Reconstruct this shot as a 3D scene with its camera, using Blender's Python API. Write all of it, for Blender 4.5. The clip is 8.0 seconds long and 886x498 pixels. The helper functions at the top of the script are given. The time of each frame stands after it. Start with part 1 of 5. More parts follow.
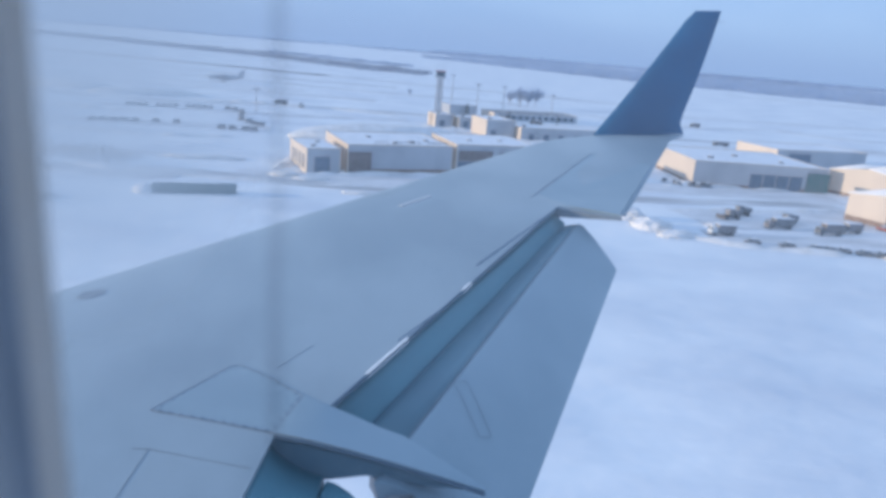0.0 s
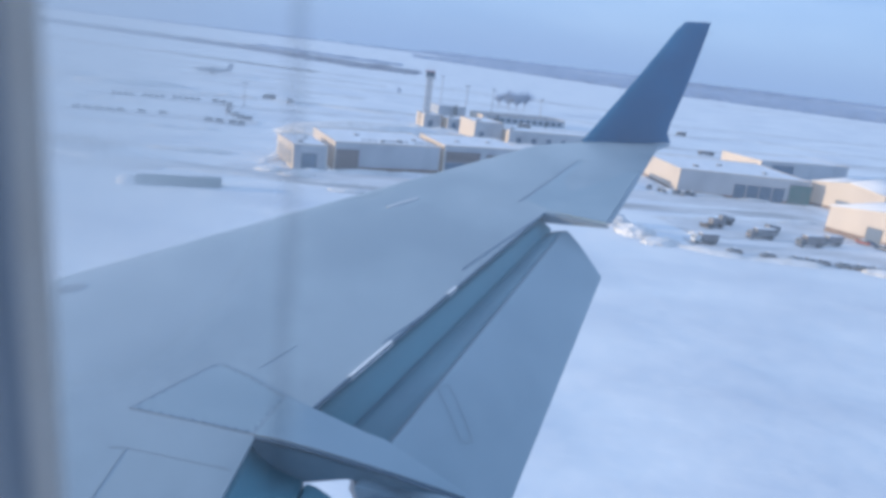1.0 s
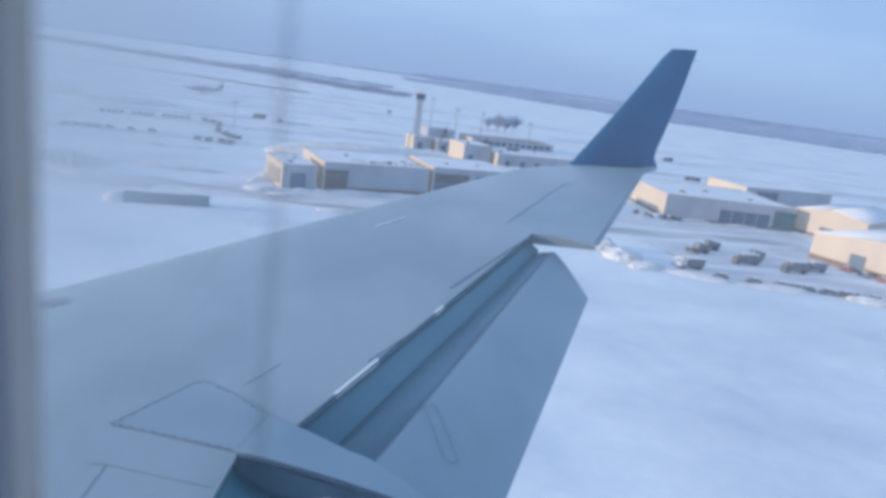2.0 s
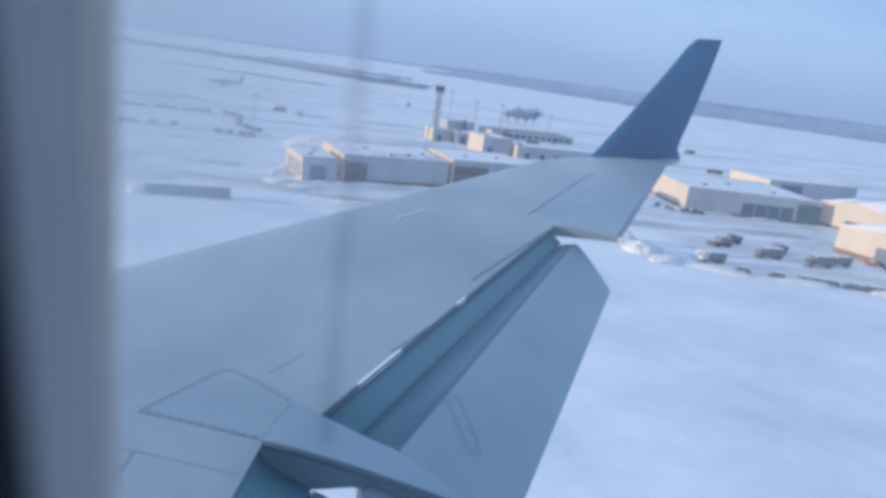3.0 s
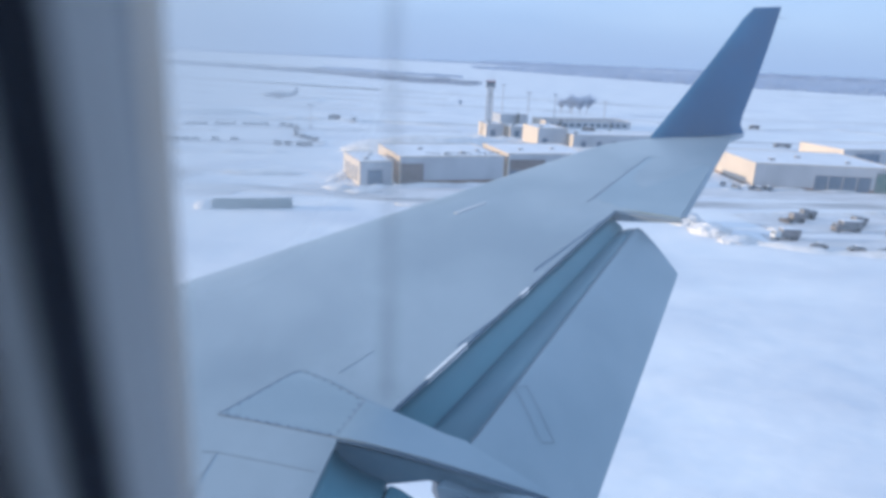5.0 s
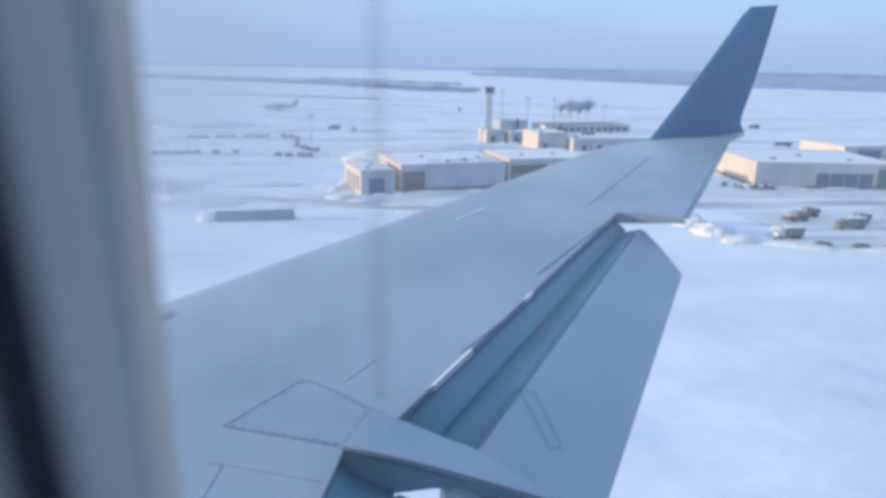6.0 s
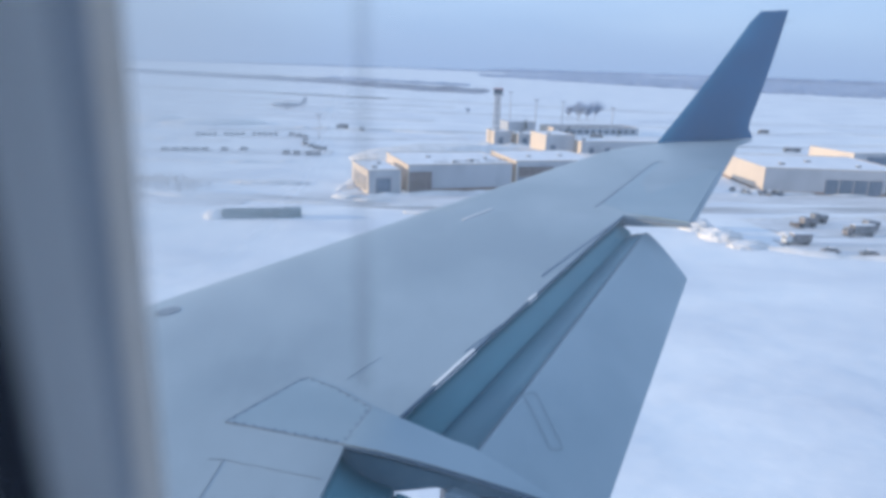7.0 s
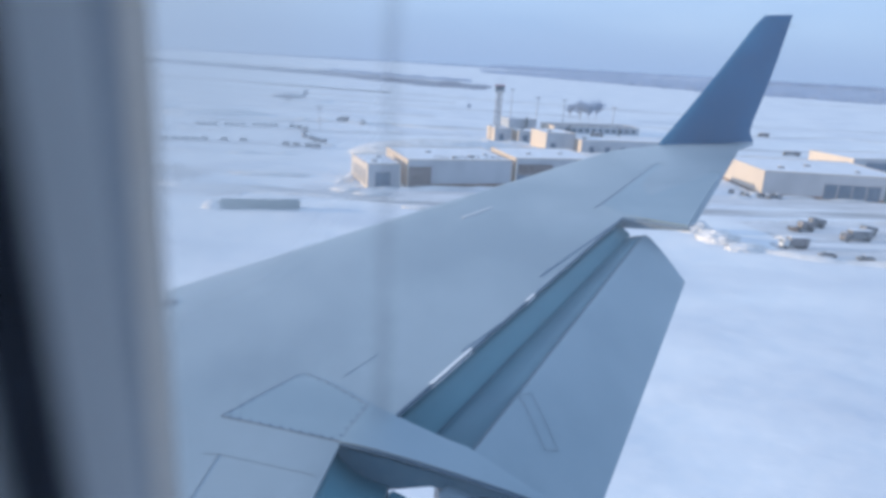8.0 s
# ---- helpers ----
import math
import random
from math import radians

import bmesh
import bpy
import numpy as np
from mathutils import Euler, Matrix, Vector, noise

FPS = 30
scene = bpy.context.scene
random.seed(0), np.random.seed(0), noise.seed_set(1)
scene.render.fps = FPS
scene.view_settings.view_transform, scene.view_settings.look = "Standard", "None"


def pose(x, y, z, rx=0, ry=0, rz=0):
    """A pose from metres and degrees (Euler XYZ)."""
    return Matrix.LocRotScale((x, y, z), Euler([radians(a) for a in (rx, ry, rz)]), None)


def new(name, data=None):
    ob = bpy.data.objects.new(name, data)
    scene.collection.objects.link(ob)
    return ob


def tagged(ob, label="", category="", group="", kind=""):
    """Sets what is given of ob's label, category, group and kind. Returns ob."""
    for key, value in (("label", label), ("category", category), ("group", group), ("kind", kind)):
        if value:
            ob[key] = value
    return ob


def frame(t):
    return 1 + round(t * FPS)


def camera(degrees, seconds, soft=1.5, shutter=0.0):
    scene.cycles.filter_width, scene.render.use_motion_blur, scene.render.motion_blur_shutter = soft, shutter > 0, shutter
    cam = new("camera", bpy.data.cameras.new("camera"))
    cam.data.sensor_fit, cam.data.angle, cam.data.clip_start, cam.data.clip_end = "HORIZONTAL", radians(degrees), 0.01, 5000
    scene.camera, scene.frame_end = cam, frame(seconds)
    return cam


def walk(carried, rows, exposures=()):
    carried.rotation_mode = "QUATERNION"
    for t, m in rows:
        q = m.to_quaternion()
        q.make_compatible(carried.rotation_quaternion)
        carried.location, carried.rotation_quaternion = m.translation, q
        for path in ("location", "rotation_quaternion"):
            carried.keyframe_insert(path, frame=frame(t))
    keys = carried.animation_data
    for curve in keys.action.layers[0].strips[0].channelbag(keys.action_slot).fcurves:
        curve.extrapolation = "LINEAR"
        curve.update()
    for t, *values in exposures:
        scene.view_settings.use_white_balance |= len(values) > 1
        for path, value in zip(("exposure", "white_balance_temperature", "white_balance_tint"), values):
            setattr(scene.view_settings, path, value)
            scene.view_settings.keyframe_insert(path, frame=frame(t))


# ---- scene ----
# camera held behind a cabin window of an airliner on approach
cam = camera(66.23, 8.0, soft=3.8)
cam.data.dof.use_dof = True
cam.data.dof.focus_distance = 10.0
cam.data.dof.aperture_fstop = 2.7
EXPO, TINT = 0.57, 6.0
PATH = [
    (0, 0.0185, -0.0076, 45.0111, 73.372, -4.599, -5.124),
    (0.5, 0.0174, 0.0009, 45.0019, 73.309, -5.373, -6.978),
    (1, 0.0051, 0.0050, 45.0286, 73.481, -6.572, -5.889),
    (1.2, -0.0057, -0.0104, 45.0128, 74.116, -7.847, -5.596),
    (2.3, 0.0105, 0.0000, 45.0125, 75.438, -7.328, -6.968),
    (2.5, 0.0066, 0.0025, 45.0082, 75.202, -7.185, -6.928),
    (3, -0.0147, 0.0037, 44.9973, 74.579, -7.338, -5.079),
    (3.5, -0.0185, 0.0024, 45.0028, 73.814, -6.963, -3.572),
    (4, -0.0220, 0.0021, 44.9984, 73.763, -5.740, -2.243),
    (4.5, -0.0124, -0.0092, 45.0057, 74.253, -3.760, -1.705),
    (4.7, -0.0126, -0.0094, 44.9862, 73.939, -2.773, -0.847),
    (5.8, 0.0154, 0.0061, 44.9711, 74.476, -1.215, -2.490),
    (6, -0.0016, 0.0038, 44.9683, 74.593, -0.982, -1.242),
    (6.5, 0.0104, 0.0010, 44.9797, 74.509, -1.518, -1.182),
    (7, 0.0078, 0.0003, 44.9644, 74.623, -1.756, -0.517),
    (7.5, 0.0031, 0.0034, 44.9896, 74.396, -3.874, -1.968),
    (8, -0.0035, 0.0060, 44.9823, 74.234, -3.109, -0.336),
]

walk(cam, [(t, pose(x, y, z, rx, ry, rz)) for t, x, y, z, rx, ry, rz in PATH],
     exposures=[(t, EXPO + e, kelvin, TINT) for t, e, kelvin in ((0.0, -0.03, 6020.0), (1.0, 0.0, 6050.0), (2.5, -0.10, 6150.0), (3.5, 0.05, 6170.0),
                                                                (4.5, 0.20, 6300.0), (6.5, 0.13, 6500.0), (8.0, 0.1, 6450.0))])

# ---- daylight: low sun ahead of the aircraft, clear pale sky ----
SUN_ELEV, SUN_AZ = 8.0, math.atan2(-0.998, -0.06)      # azimuth from +y towards +x
world = bpy.data.worlds.new("winter_sky")
scene.world = world
world.use_nodes = True
wn = world.node_tree.nodes
sky = wn.new("ShaderNodeTexSky")
sky.sky_type = 'NISHITA'
sky.sun_disc = False
sky.sun_elevation = radians(SUN_ELEV)
sky.sun_rotation = SUN_AZ
sky.air_density, sky.dust_density, sky.ozone_density = 1.3, 0.8, 6.0
# thin even high cloud veils the clear sky
veil = wn.new("ShaderNodeMix")
veil.data_type = 'RGBA'
veil.inputs["Factor"].default_value = 0.86
wave = wn.new("ShaderNodeTexNoise")
wave.inputs["Scale"].default_value, wave.inputs["Detail"].default_value = 2.2, 4
place, flat = wn.new("ShaderNodeTexCoord"), wn.new("ShaderNodeMapping")
flat.inputs["Scale"].default_value = (1.0, 1.0, 5.0)
world.node_tree.links.new(place.outputs["Generated"], flat.inputs["Vector"])
world.node_tree.links.new(flat.outputs[0], wave.inputs["Vector"])
cloud = wn.new("ShaderNodeMix")
cloud.data_type = 'RGBA'
cloud.inputs["A"].default_value = (2.25, 3.15, 5.05, 1)
cloud.inputs["B"].default_value = (3.10, 4.05, 5.80, 1)
span = wn.new("ShaderNodeMapRange")
span.inputs["From Min"].default_value, span.inputs["From Max"].default_value = 0.32, 0.68
world.node_tree.links.new(wave.outputs["Fac"], span.inputs["Value"])
world.node_tree.links.new(span.outputs[0], cloud.inputs["Factor"])
up, rise, murk = wn.new("ShaderNodeSeparateXYZ"), wn.new("ShaderNodeMapRange"), wn.new("ShaderNodeMix")
world.node_tree.links.new(place.outputs["Generated"], up.inputs[0])
rise.interpolation_type = 'SMOOTHSTEP'
rise.inputs["From Min"].default_value, rise.inputs["From Max"].default_value = -0.01, 0.12
world.node_tree.links.new(up.outputs["Z"], rise.inputs["Value"])
murk.data_type = 'RGBA'
murk.inputs["A"].default_value = (1.95, 2.74, 4.50, 1)      # murky air low over the land
world.node_tree.links.new(rise.outputs[0], murk.inputs["Factor"])
world.node_tree.links.new(cloud.outputs["Result"], murk.inputs["B"])
world.node_tree.links.new(murk.outputs["Result"], veil.inputs["B"])
wn["Background"].inputs["Strength"].default_value = 0.13
world.node_tree.links.new(sky.outputs[0], veil.inputs["A"])
world.node_tree.links.new(veil.outputs["Result"], wn["Background"].inputs["Color"])
sun = new("sun", bpy.data.lights.new("sun", 'SUN'))
sun.data.energy, sun.data.angle, sun.data.color = 2.15, radians(1.0), (1.0, 0.78, 0.55)
toward = Vector((math.sin(SUN_AZ) * math.cos(radians(SUN_ELEV)), math.cos(SUN_AZ) * math.cos(radians(SUN_ELEV)),
                 math.sin(radians(SUN_ELEV))))
sun.matrix_world = Matrix.Translation((-200, 0, 200)) @ toward.to_track_quat("Z", "Y").to_matrix().to_4x4()


# ---- materials ----
def material(name, colour, rough=0.6, metal=0.0, second=None, size=1.0, fine=0.12, bump=0.0, stretch=(1, 1, 1), spread=(0.4, 0.65),
             island=0.0, gloss=0.5):
    """Painted or natural surface: two scales of tone, a fine grain and a little relief. size: metres of the larger blotches."""
    m = bpy.data.materials.new(name)
    m.use_nodes = True
    nt = m.node_tree
    n, k = nt.nodes, nt.links
    b = n["Principled BSDF"]
    b.inputs["Roughness"].default_value, b.inputs["Metallic"].default_value = rough, metal
    b.inputs["Specular IOR Level"].default_value = gloss
    co = n.new("ShaderNodeTexCoord")
    mp = n.new("ShaderNodeMapping")
    mp.inputs["Scale"].default_value = stretch
    k.new(co.outputs["Object"], mp.inputs["Vector"])
    big = n.new("ShaderNodeTexNoise")
    big.inputs["Scale"].default_value, big.inputs["Detail"].default_value = 1.0 / size, 5
    k.new(mp.outputs[0], big.inputs["Vector"])
    ramp = n.new("ShaderNodeMapRange")
    ramp.inputs["From Min"].default_value, ramp.inputs["From Max"].default_value = spread
    k.new(big.outputs["Fac"], ramp.inputs["Value"])
    mix = n.new("ShaderNodeMix")
    mix.data_type = 'RGBA'
    mix.inputs["A"].default_value = (*colour, 1)
    mix.inputs["B"].default_value = (*(second or [c * 0.85 for c in colour]), 1)
    k.new(ramp.outputs[0], mix.inputs["Factor"])
    small = n.new("ShaderNodeTexNoise")
    small.inputs["Scale"].default_value, small.inputs["Detail"].default_value = 14.0 / size, 3
    k.new(mp.outputs[0], small.inputs["Vector"])
    hs = n.new("ShaderNodeHueSaturation")
    mr = n.new("ShaderNodeMapRange")
    mr.inputs["To Min"].default_value, mr.inputs["To Max"].default_value = 1 - fine, 1 + fine
    k.new(small.outputs["Fac"], mr.inputs["Value"])
    val = mr.outputs[0]
    if island:
        oi = n.new("ShaderNodeNewGeometry")
        ir = n.new("ShaderNodeMapRange")
        ir.inputs["To Min"].default_value, ir.inputs["To Max"].default_value = 1 - island, 1 + island
        k.new(oi.outputs["Random Per Island"], ir.inputs["Value"])
        mul = n.new("ShaderNodeMath")
        mul.operation = 'MULTIPLY'
        k.new(val, mul.inputs[0])
        k.new(ir.outputs[0], mul.inputs[1])
        val = mul.outputs[0]
    k.new(val, hs.inputs["Value"])
    k.new(mix.outputs["Result"], hs.inputs["Color"])
    k.new(hs.outputs[0], b.inputs["Base Color"])
    if bump:
        bp = n.new("ShaderNodeBump")
        bp.inputs["Strength"].default_value, bp.inputs["Distance"].default_value = bump, 0.1 * size
        k.new(big.outputs["Fac"], bp.inputs["Height"])
        k.new(bp.outputs[0], b.inputs["Normal"])
    return m


WING_GREY = material("wing_grey_paint", (0.348, 0.418, 0.460), 0.38, 0.0, (0.268, 0.335, 0.380), 0.9, 0.06, 0.01, (1, 0.6, 1))
WING_SEAM = material("seam_sealant", (0.085, 0.145, 0.215), 0.7, size=0.1)
SEAM_MID = material("worn_seam", (0.17, 0.215, 0.26), 0.65, size=0.05, second=(0.26, 0.30, 0.34))
SEAM_SOFT = material("filled_seam", (0.25, 0.29, 0.32), 0.6, size=0.1)
COVE_TEAL = material("cove_primer", (0.140, 0.315, 0.385), 0.5, 0.0, (0.12, 0.27, 0.335), 0.7, 0.06)
# darker than the fairing's top, shade on its side put in the colour
FAIRING_SIDE = material("fairing_side_shade", (0.215, 0.30, 0.35), 0.5, 0.0, (0.17, 0.25, 0.30), 0.2, 0.08)
VANE = material("vane_paint", (0.135, 0.25, 0.31), 0.45, 0.0, (0.12, 0.22, 0.28), 0.8, 0.05)
FLAP_GREY = material("flap_grey_paint", (0.312, 0.400, 0.455), 0.42, 0.0, (0.268, 0.355, 0.41), 0.7, 0.04, 0.01)
WINGLET_BLUE = material("winglet_blue_paint", (0.008, 0.085, 0.20), 0.32, 0.0, (0.014, 0.112, 0.245), 0.9, 0.06)
METAL = material("bare_metal", (0.45, 0.45, 0.46), 0.35, 0.9, (0.3, 0.3, 0.31), 0.2)
# white for the painted glint on the wing's rear lip
GLINT_WHITE = material("white_lip_glint", (0.88, 0.88, 0.88), 0.5, size=0.3, second=(0.84, 0.84, 0.85))
WHITE_MARK = material("white_marking", (0.60, 0.62, 0.64), 0.5, size=0.3)
SNOW = material("snow", (0.85, 0.86, 0.87), 0.75, 0.0, (0.65, 0.675, 0.725), 30.0, 0.04, 0.7, (0.65, 1.1, 1), (0.40, 0.74), gloss=0.25)
SNOW_PILE = material("piled_snow", (0.78, 0.77, 0.77), 0.8, 0.0, (0.66, 0.65, 0.64), 3.0, 0.06, 0.8, gloss=0.2)
ROOF_SNOW = material("roof_snow", (0.84, 0.84, 0.86), 0.8, 0.0, (0.76, 0.77, 0.79), 9.0, 0.03, 0.3, gloss=0.2)
STUBBLE = material("frosted_stubble", (0.42, 0.41, 0.41), 0.9, 0.0, (0.66, 0.66, 0.67), 22.0, 0.1, 0.3, (0.3, 1.5, 1))
ROAD = material("snowy_asphalt", (0.44, 0.44, 0.45), 0.8, 0.0, (0.72, 0.72, 0.73), 9.0, 0.08, 0.1, (0.25, 1, 1))
BARE_ASPHALT = material("bare_asphalt", (0.10, 0.10, 0.11), 0.75, 0.0, (0.32, 0.32, 0.33), 5.0, 0.1)
# cream holds the low sun's warmth in its colour, grey the shaded fronts
WALL_SUN_CREAM = material("sun_cream_cladding", (0.72, 0.60, 0.48), 0.6, 0.0, (0.66, 0.55, 0.45), 6.0, 0.05, 0.05, (1, 1, 0.3))
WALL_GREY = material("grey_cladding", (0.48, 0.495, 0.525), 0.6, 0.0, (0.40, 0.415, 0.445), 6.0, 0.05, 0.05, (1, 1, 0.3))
WALL_BASE = material("brown_plinth", (0.24, 0.17, 0.13), 0.8, 0.0, (0.32, 0.24, 0.19), 2.0)
BRICK = material("red_brown_brick", (0.27, 0.13, 0.09), 0.85, 0.0, (0.20, 0.10, 0.08), 1.5, 0.15)
DOOR_BLUE = material("blue_grey_door", (0.15, 0.20, 0.27), 0.5, 0.0, (0.11, 0.16, 0.22), 2.5)
DOOR_GREEN = material("green_door", (0.16, 0.22, 0.215), 0.5, 0.0, (0.08, 0.18, 0.17), 2.5)
DARK_GLASS = material("dark_window_glass", (0.11, 0.14, 0.17), 0.12, 0.0, size=2.0)
DARK_ROOF = material("dark_roofing", (0.20, 0.21, 0.23), 0.8, 0.0, (0.45, 0.45, 0.47), 4.0)
# steel of the far tower and masts, haze put in as a lighter colour
HAZE_STEEL = material("hazed_steel", (0.36, 0.37, 0.39), 0.7, 0.1, (0.47, 0.47, 0.49), 1.5)
DOOR_BROWN = material("brown_bay_lining", (0.17, 0.135, 0.12), 0.7, 0.0, (0.24, 0.20, 0.19), 2.0)
STEEL = material("weathered_steel", (0.19, 0.19, 0.20), 0.6, 0.4, (0.26, 0.24, 0.22), 1.0)
# brush of the nearer belt, lightened in its colour for distance haze
TWIGS_FAR = material("bare_hazed_brush", (0.37, 0.39, 0.45), 0.9, 0.0, (0.47, 0.50, 0.56), 40.0, 0.1, island=0.2)
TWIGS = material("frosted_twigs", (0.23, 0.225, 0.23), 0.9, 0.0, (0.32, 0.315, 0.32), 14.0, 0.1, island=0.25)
# pale blue base colour stands for haze over far woods and bare trees
HAZE_WOOD = material("hazed_wood", (0.54, 0.60, 0.71), 0.9, 0.0, (0.43, 0.49, 0.60), 60.0, 0.1, island=0.15)
# bark lightened as well, as if seen through haze
BARK = material("hazed_bark", (0.36, 0.355, 0.36), 0.9, 0.0, (0.48, 0.48, 0.49), 0.5, 0.15)
NEEDLES = material("frosted_needles", (0.050, 0.065, 0.055), 0.85, 0.0, (0.16, 0.18, 0.18), 2.0, 0.1, island=0.3)
HULL = material("fuselage_paint", (0.24, 0.29, 0.36), 0.4, 0.0, (0.21, 0.26, 0.33), 1.5, 0.04)
TYRE = material("tyre_rubber", (0.03, 0.03, 0.03), 0.8, size=0.3)
SHED = material("grey_green_shed_cladding", (0.16, 0.215, 0.225), 0.7, 0.0, (0.25, 0.30, 0.31), 2.0, 0.1)
PAINT_DARK = material("dark_vehicle_paint", (0.14, 0.145, 0.155), 0.5, 0.0, (0.32, 0.32, 0.33), 1.0, 0.1)
PAINT_WHITE = material("white_vehicle_paint", (0.70, 0.70, 0.69), 0.4, 0.0, (0.6, 0.6, 0.6), 1.0)
PAINT_RED = material("red_vehicle_paint", (0.45, 0.08, 0.04), 0.45, 0.0, (0.35, 0.07, 0.04), 1.0)
TOWER_RED = material("faded_red_paint", (0.42, 0.20, 0.20), 0.6, 0.0, (0.36, 0.18, 0.18), 2.0)
PAINT_BROWN = material("brown_vehicle_paint", (0.20, 0.18, 0.18), 0.6, 0.0, (0.34, 0.33, 0.33), 1.0)
TRIM_LIGHT = material("cabin_trim_plastic", (0.80, 0.81, 0.81), 0.55, 0.0, (0.76, 0.77, 0.77), 0.05, 0.03)
TRIM_GREY = material("grey_reveal_plastic", (0.88, 0.89, 0.90), 0.6, 0.0, (0.84, 0.85, 0.86), 0.05, 0.03)
TRIM_MID = material("cabin_side_panel", (0.74, 0.74, 0.77), 0.6, 0.0, (0.70, 0.70, 0.73), 0.06, 0.03)
TRIM_BEIGE = material("window_reveal_plastic", (0.90, 0.85, 0.80), 0.6, 0.0, (0.88, 0.82, 0.76), 0.03, 0.03)
# darker than the other reveals: shade in the recess put in its colour
TRIM_SHADE = material("shaded_recess_plastic", (0.46, 0.50, 0.56), 0.7, size=0.03)
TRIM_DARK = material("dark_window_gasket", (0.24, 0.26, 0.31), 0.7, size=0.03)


# ---- mesh helpers ----
def part(name, bm, mat, parent=None, label="", smooth=False):
    """One mesh object out of a bmesh, under a thing or a part."""
    me = bpy.data.meshes.new(name)
    bmesh.ops.recalc_face_normals(bm, faces=bm.faces)
    bm.to_mesh(me)
    bm.free()
    me.materials.append(mat)
    if smooth:
        me.shade_smooth()
    ob = new(name, me)
    if parent is not None:
        ob.parent = parent
    if label:
        ob["label"] = label
    return ob


def raw_part(name, verts, faces, mat, parent=None, label=""):
    me = bpy.data.meshes.new(name)
    me.from_pydata(verts, [], faces)
    me.materials.append(mat)
    ob = new(name, me)
    if parent is not None:
        ob.parent = parent
    if label:
        ob["label"] = label
    return ob


def thing(name, m, label, category, group="", kind=""):
    ob = new(name)
    ob.empty_display_size = 0.3
    ob.matrix_world = m
    return tagged(ob, label, category, group, kind)


def box(bm, x0, x1, y0, y1, z0, z1, bevel=0.0):
    vs = [bm.verts.new(p) for p in ((x0, y0, z0), (x1, y0, z0), (x1, y1, z0), (x0, y1, z0), (x0, y0, z1), (x1, y0, z1), (x1, y1, z1), (x0, y1, z1))]
    fs = [bm.faces.new([vs[i] for i in q]) for q in ((3, 2, 1, 0), (4, 5, 6, 7), (0, 1, 5, 4), (1, 2, 6, 5), (2, 3, 7, 6), (3, 0, 4, 7))]
    if bevel:
        edges = list({e for f in fs for e in f.edges})
        bmesh.ops.bevel(bm, geom=edges, offset=bevel, segments=2, affect='EDGES', profile=0.5)
    return vs


def boxes(*args, bevel=0.0):
    bm = bmesh.new()
    for a in args:
        box(bm, *a, bevel=bevel)
    return bm


def prism(bm, low, high):
    """A closed solid between two outlines with the same number of corners."""
    a = [bm.verts.new(p) for p in low]
    b = [bm.verts.new(p) for p in high]
    n = len(a)
    bm.faces.new(a[::-1])
    bm.faces.new(b)
    for i in range(n):
        bm.faces.new((a[i], a[(i + 1) % n], b[(i + 1) % n], b[i]))


def tube(bm, p, q, r0, r1=None, sides=8):
    r1 = r0 if r1 is None else r1
    p, q = Vector(p), Vector(q)
    rot = (q - p).to_track_quat("Z", "Y").to_matrix()
    rings = []
    for c, r in ((p, r0), (q, r1)):
        rings.append([c + rot @ Vector((r * math.cos(2 * math.pi * i / sides), r * math.sin(2 * math.pi * i / sides), 0)) for i in range(sides)])
    prism(bm, *rings)


def loft(bm, rows, closed=False):
    """A skin over rows of points."""
    vs = [[bm.verts.new(p) for p in row] for row in rows]
    n = len(rows[0])
    for a, b in zip(vs, vs[1:]):
        for i in range(n if closed else n - 1):
            j = (i + 1) % n
            bm.faces.new((a[i], a[j], b[j], b[i]))
    return vs


# ---- ground: one sheet of snow out to the horizon ----
def reach(limit, first, n):
    g = (limit / first) ** (1.0 / n)
    half = [first * g ** i for i in range(n + 1)]
    return half


def make_ground():
    xs = sorted([-v for v in reach(4900, 12, 46)] + [0] + reach(4900, 12, 46))
    ys = sorted([-v for v in reach(4900, 30, 14)] + [0] + [10 * i for i in range(1, 60)] + [590 * (4900 / 590) ** (i / 26) for i in range(27)])
    verts = []
    for y in ys:
        for x in xs:
            fade = max(0.0, 1 - math.hypot(x - 40, y - 260) / 1500)
            verts.append((x, y, -0.16 + 0.14 * fade * noise.noise((x / 26, y / 19, 0)) * 0.9))
    n = len(xs)
    faces = [(j * n + i, j * n + i + 1, (j + 1) * n + i + 1, (j + 1) * n + i) for j in range(len(ys) - 1) for i in range(n - 1)]
    ob = raw_part("ground", verts, faces, SNOW)
    ob.data.shade_smooth()
    return tagged(ob, "flat snow-covered airfield ground with wind drifts reaching the horizon", "ground", kind="structure")


make_ground()


def strip(name, pts, width, mat, label, category="road", z=0.03, wobble=0.0, kind="structure"):
    """A flat ribbon along a line on the ground, with a thickness and uneven edges."""
    bm = bmesh.new()
    rows = []
    P = [Vector((x, y, 0)) for x, y in pts]
    line = []
    for a, b in zip(P, P[1:]):
        k = max(1, int((b - a).length / (width * 1.5 + 4)))
        line += [a.lerp(b, i / k) for i in range(k)]
    line.append(P[-1])
    for i, p in enumerate(line):
        d = (line[min(i + 1, len(line) - 1)] - line[max(i - 1, 0)]).normalized()
        s = Vector((-d.y, d.x, 0))
        w0 = width / 2 * (1 + wobble * noise.noise((i * 0.37, width, 1)))
        w1 = width / 2 * (1 + wobble * noise.noise((i * 0.41, width, 9)))
        rows.append([p - s * w0 + Vector((0, 0, -0.5)), p - s * w0 + Vector((0, 0, z)), p + s * w1 + Vector((0, 0, z)), p + s * w1 + Vector((0, 0, -0.5))])
    loft(bm, rows)
    return tagged(part(name, bm, mat), label, category, kind=kind)


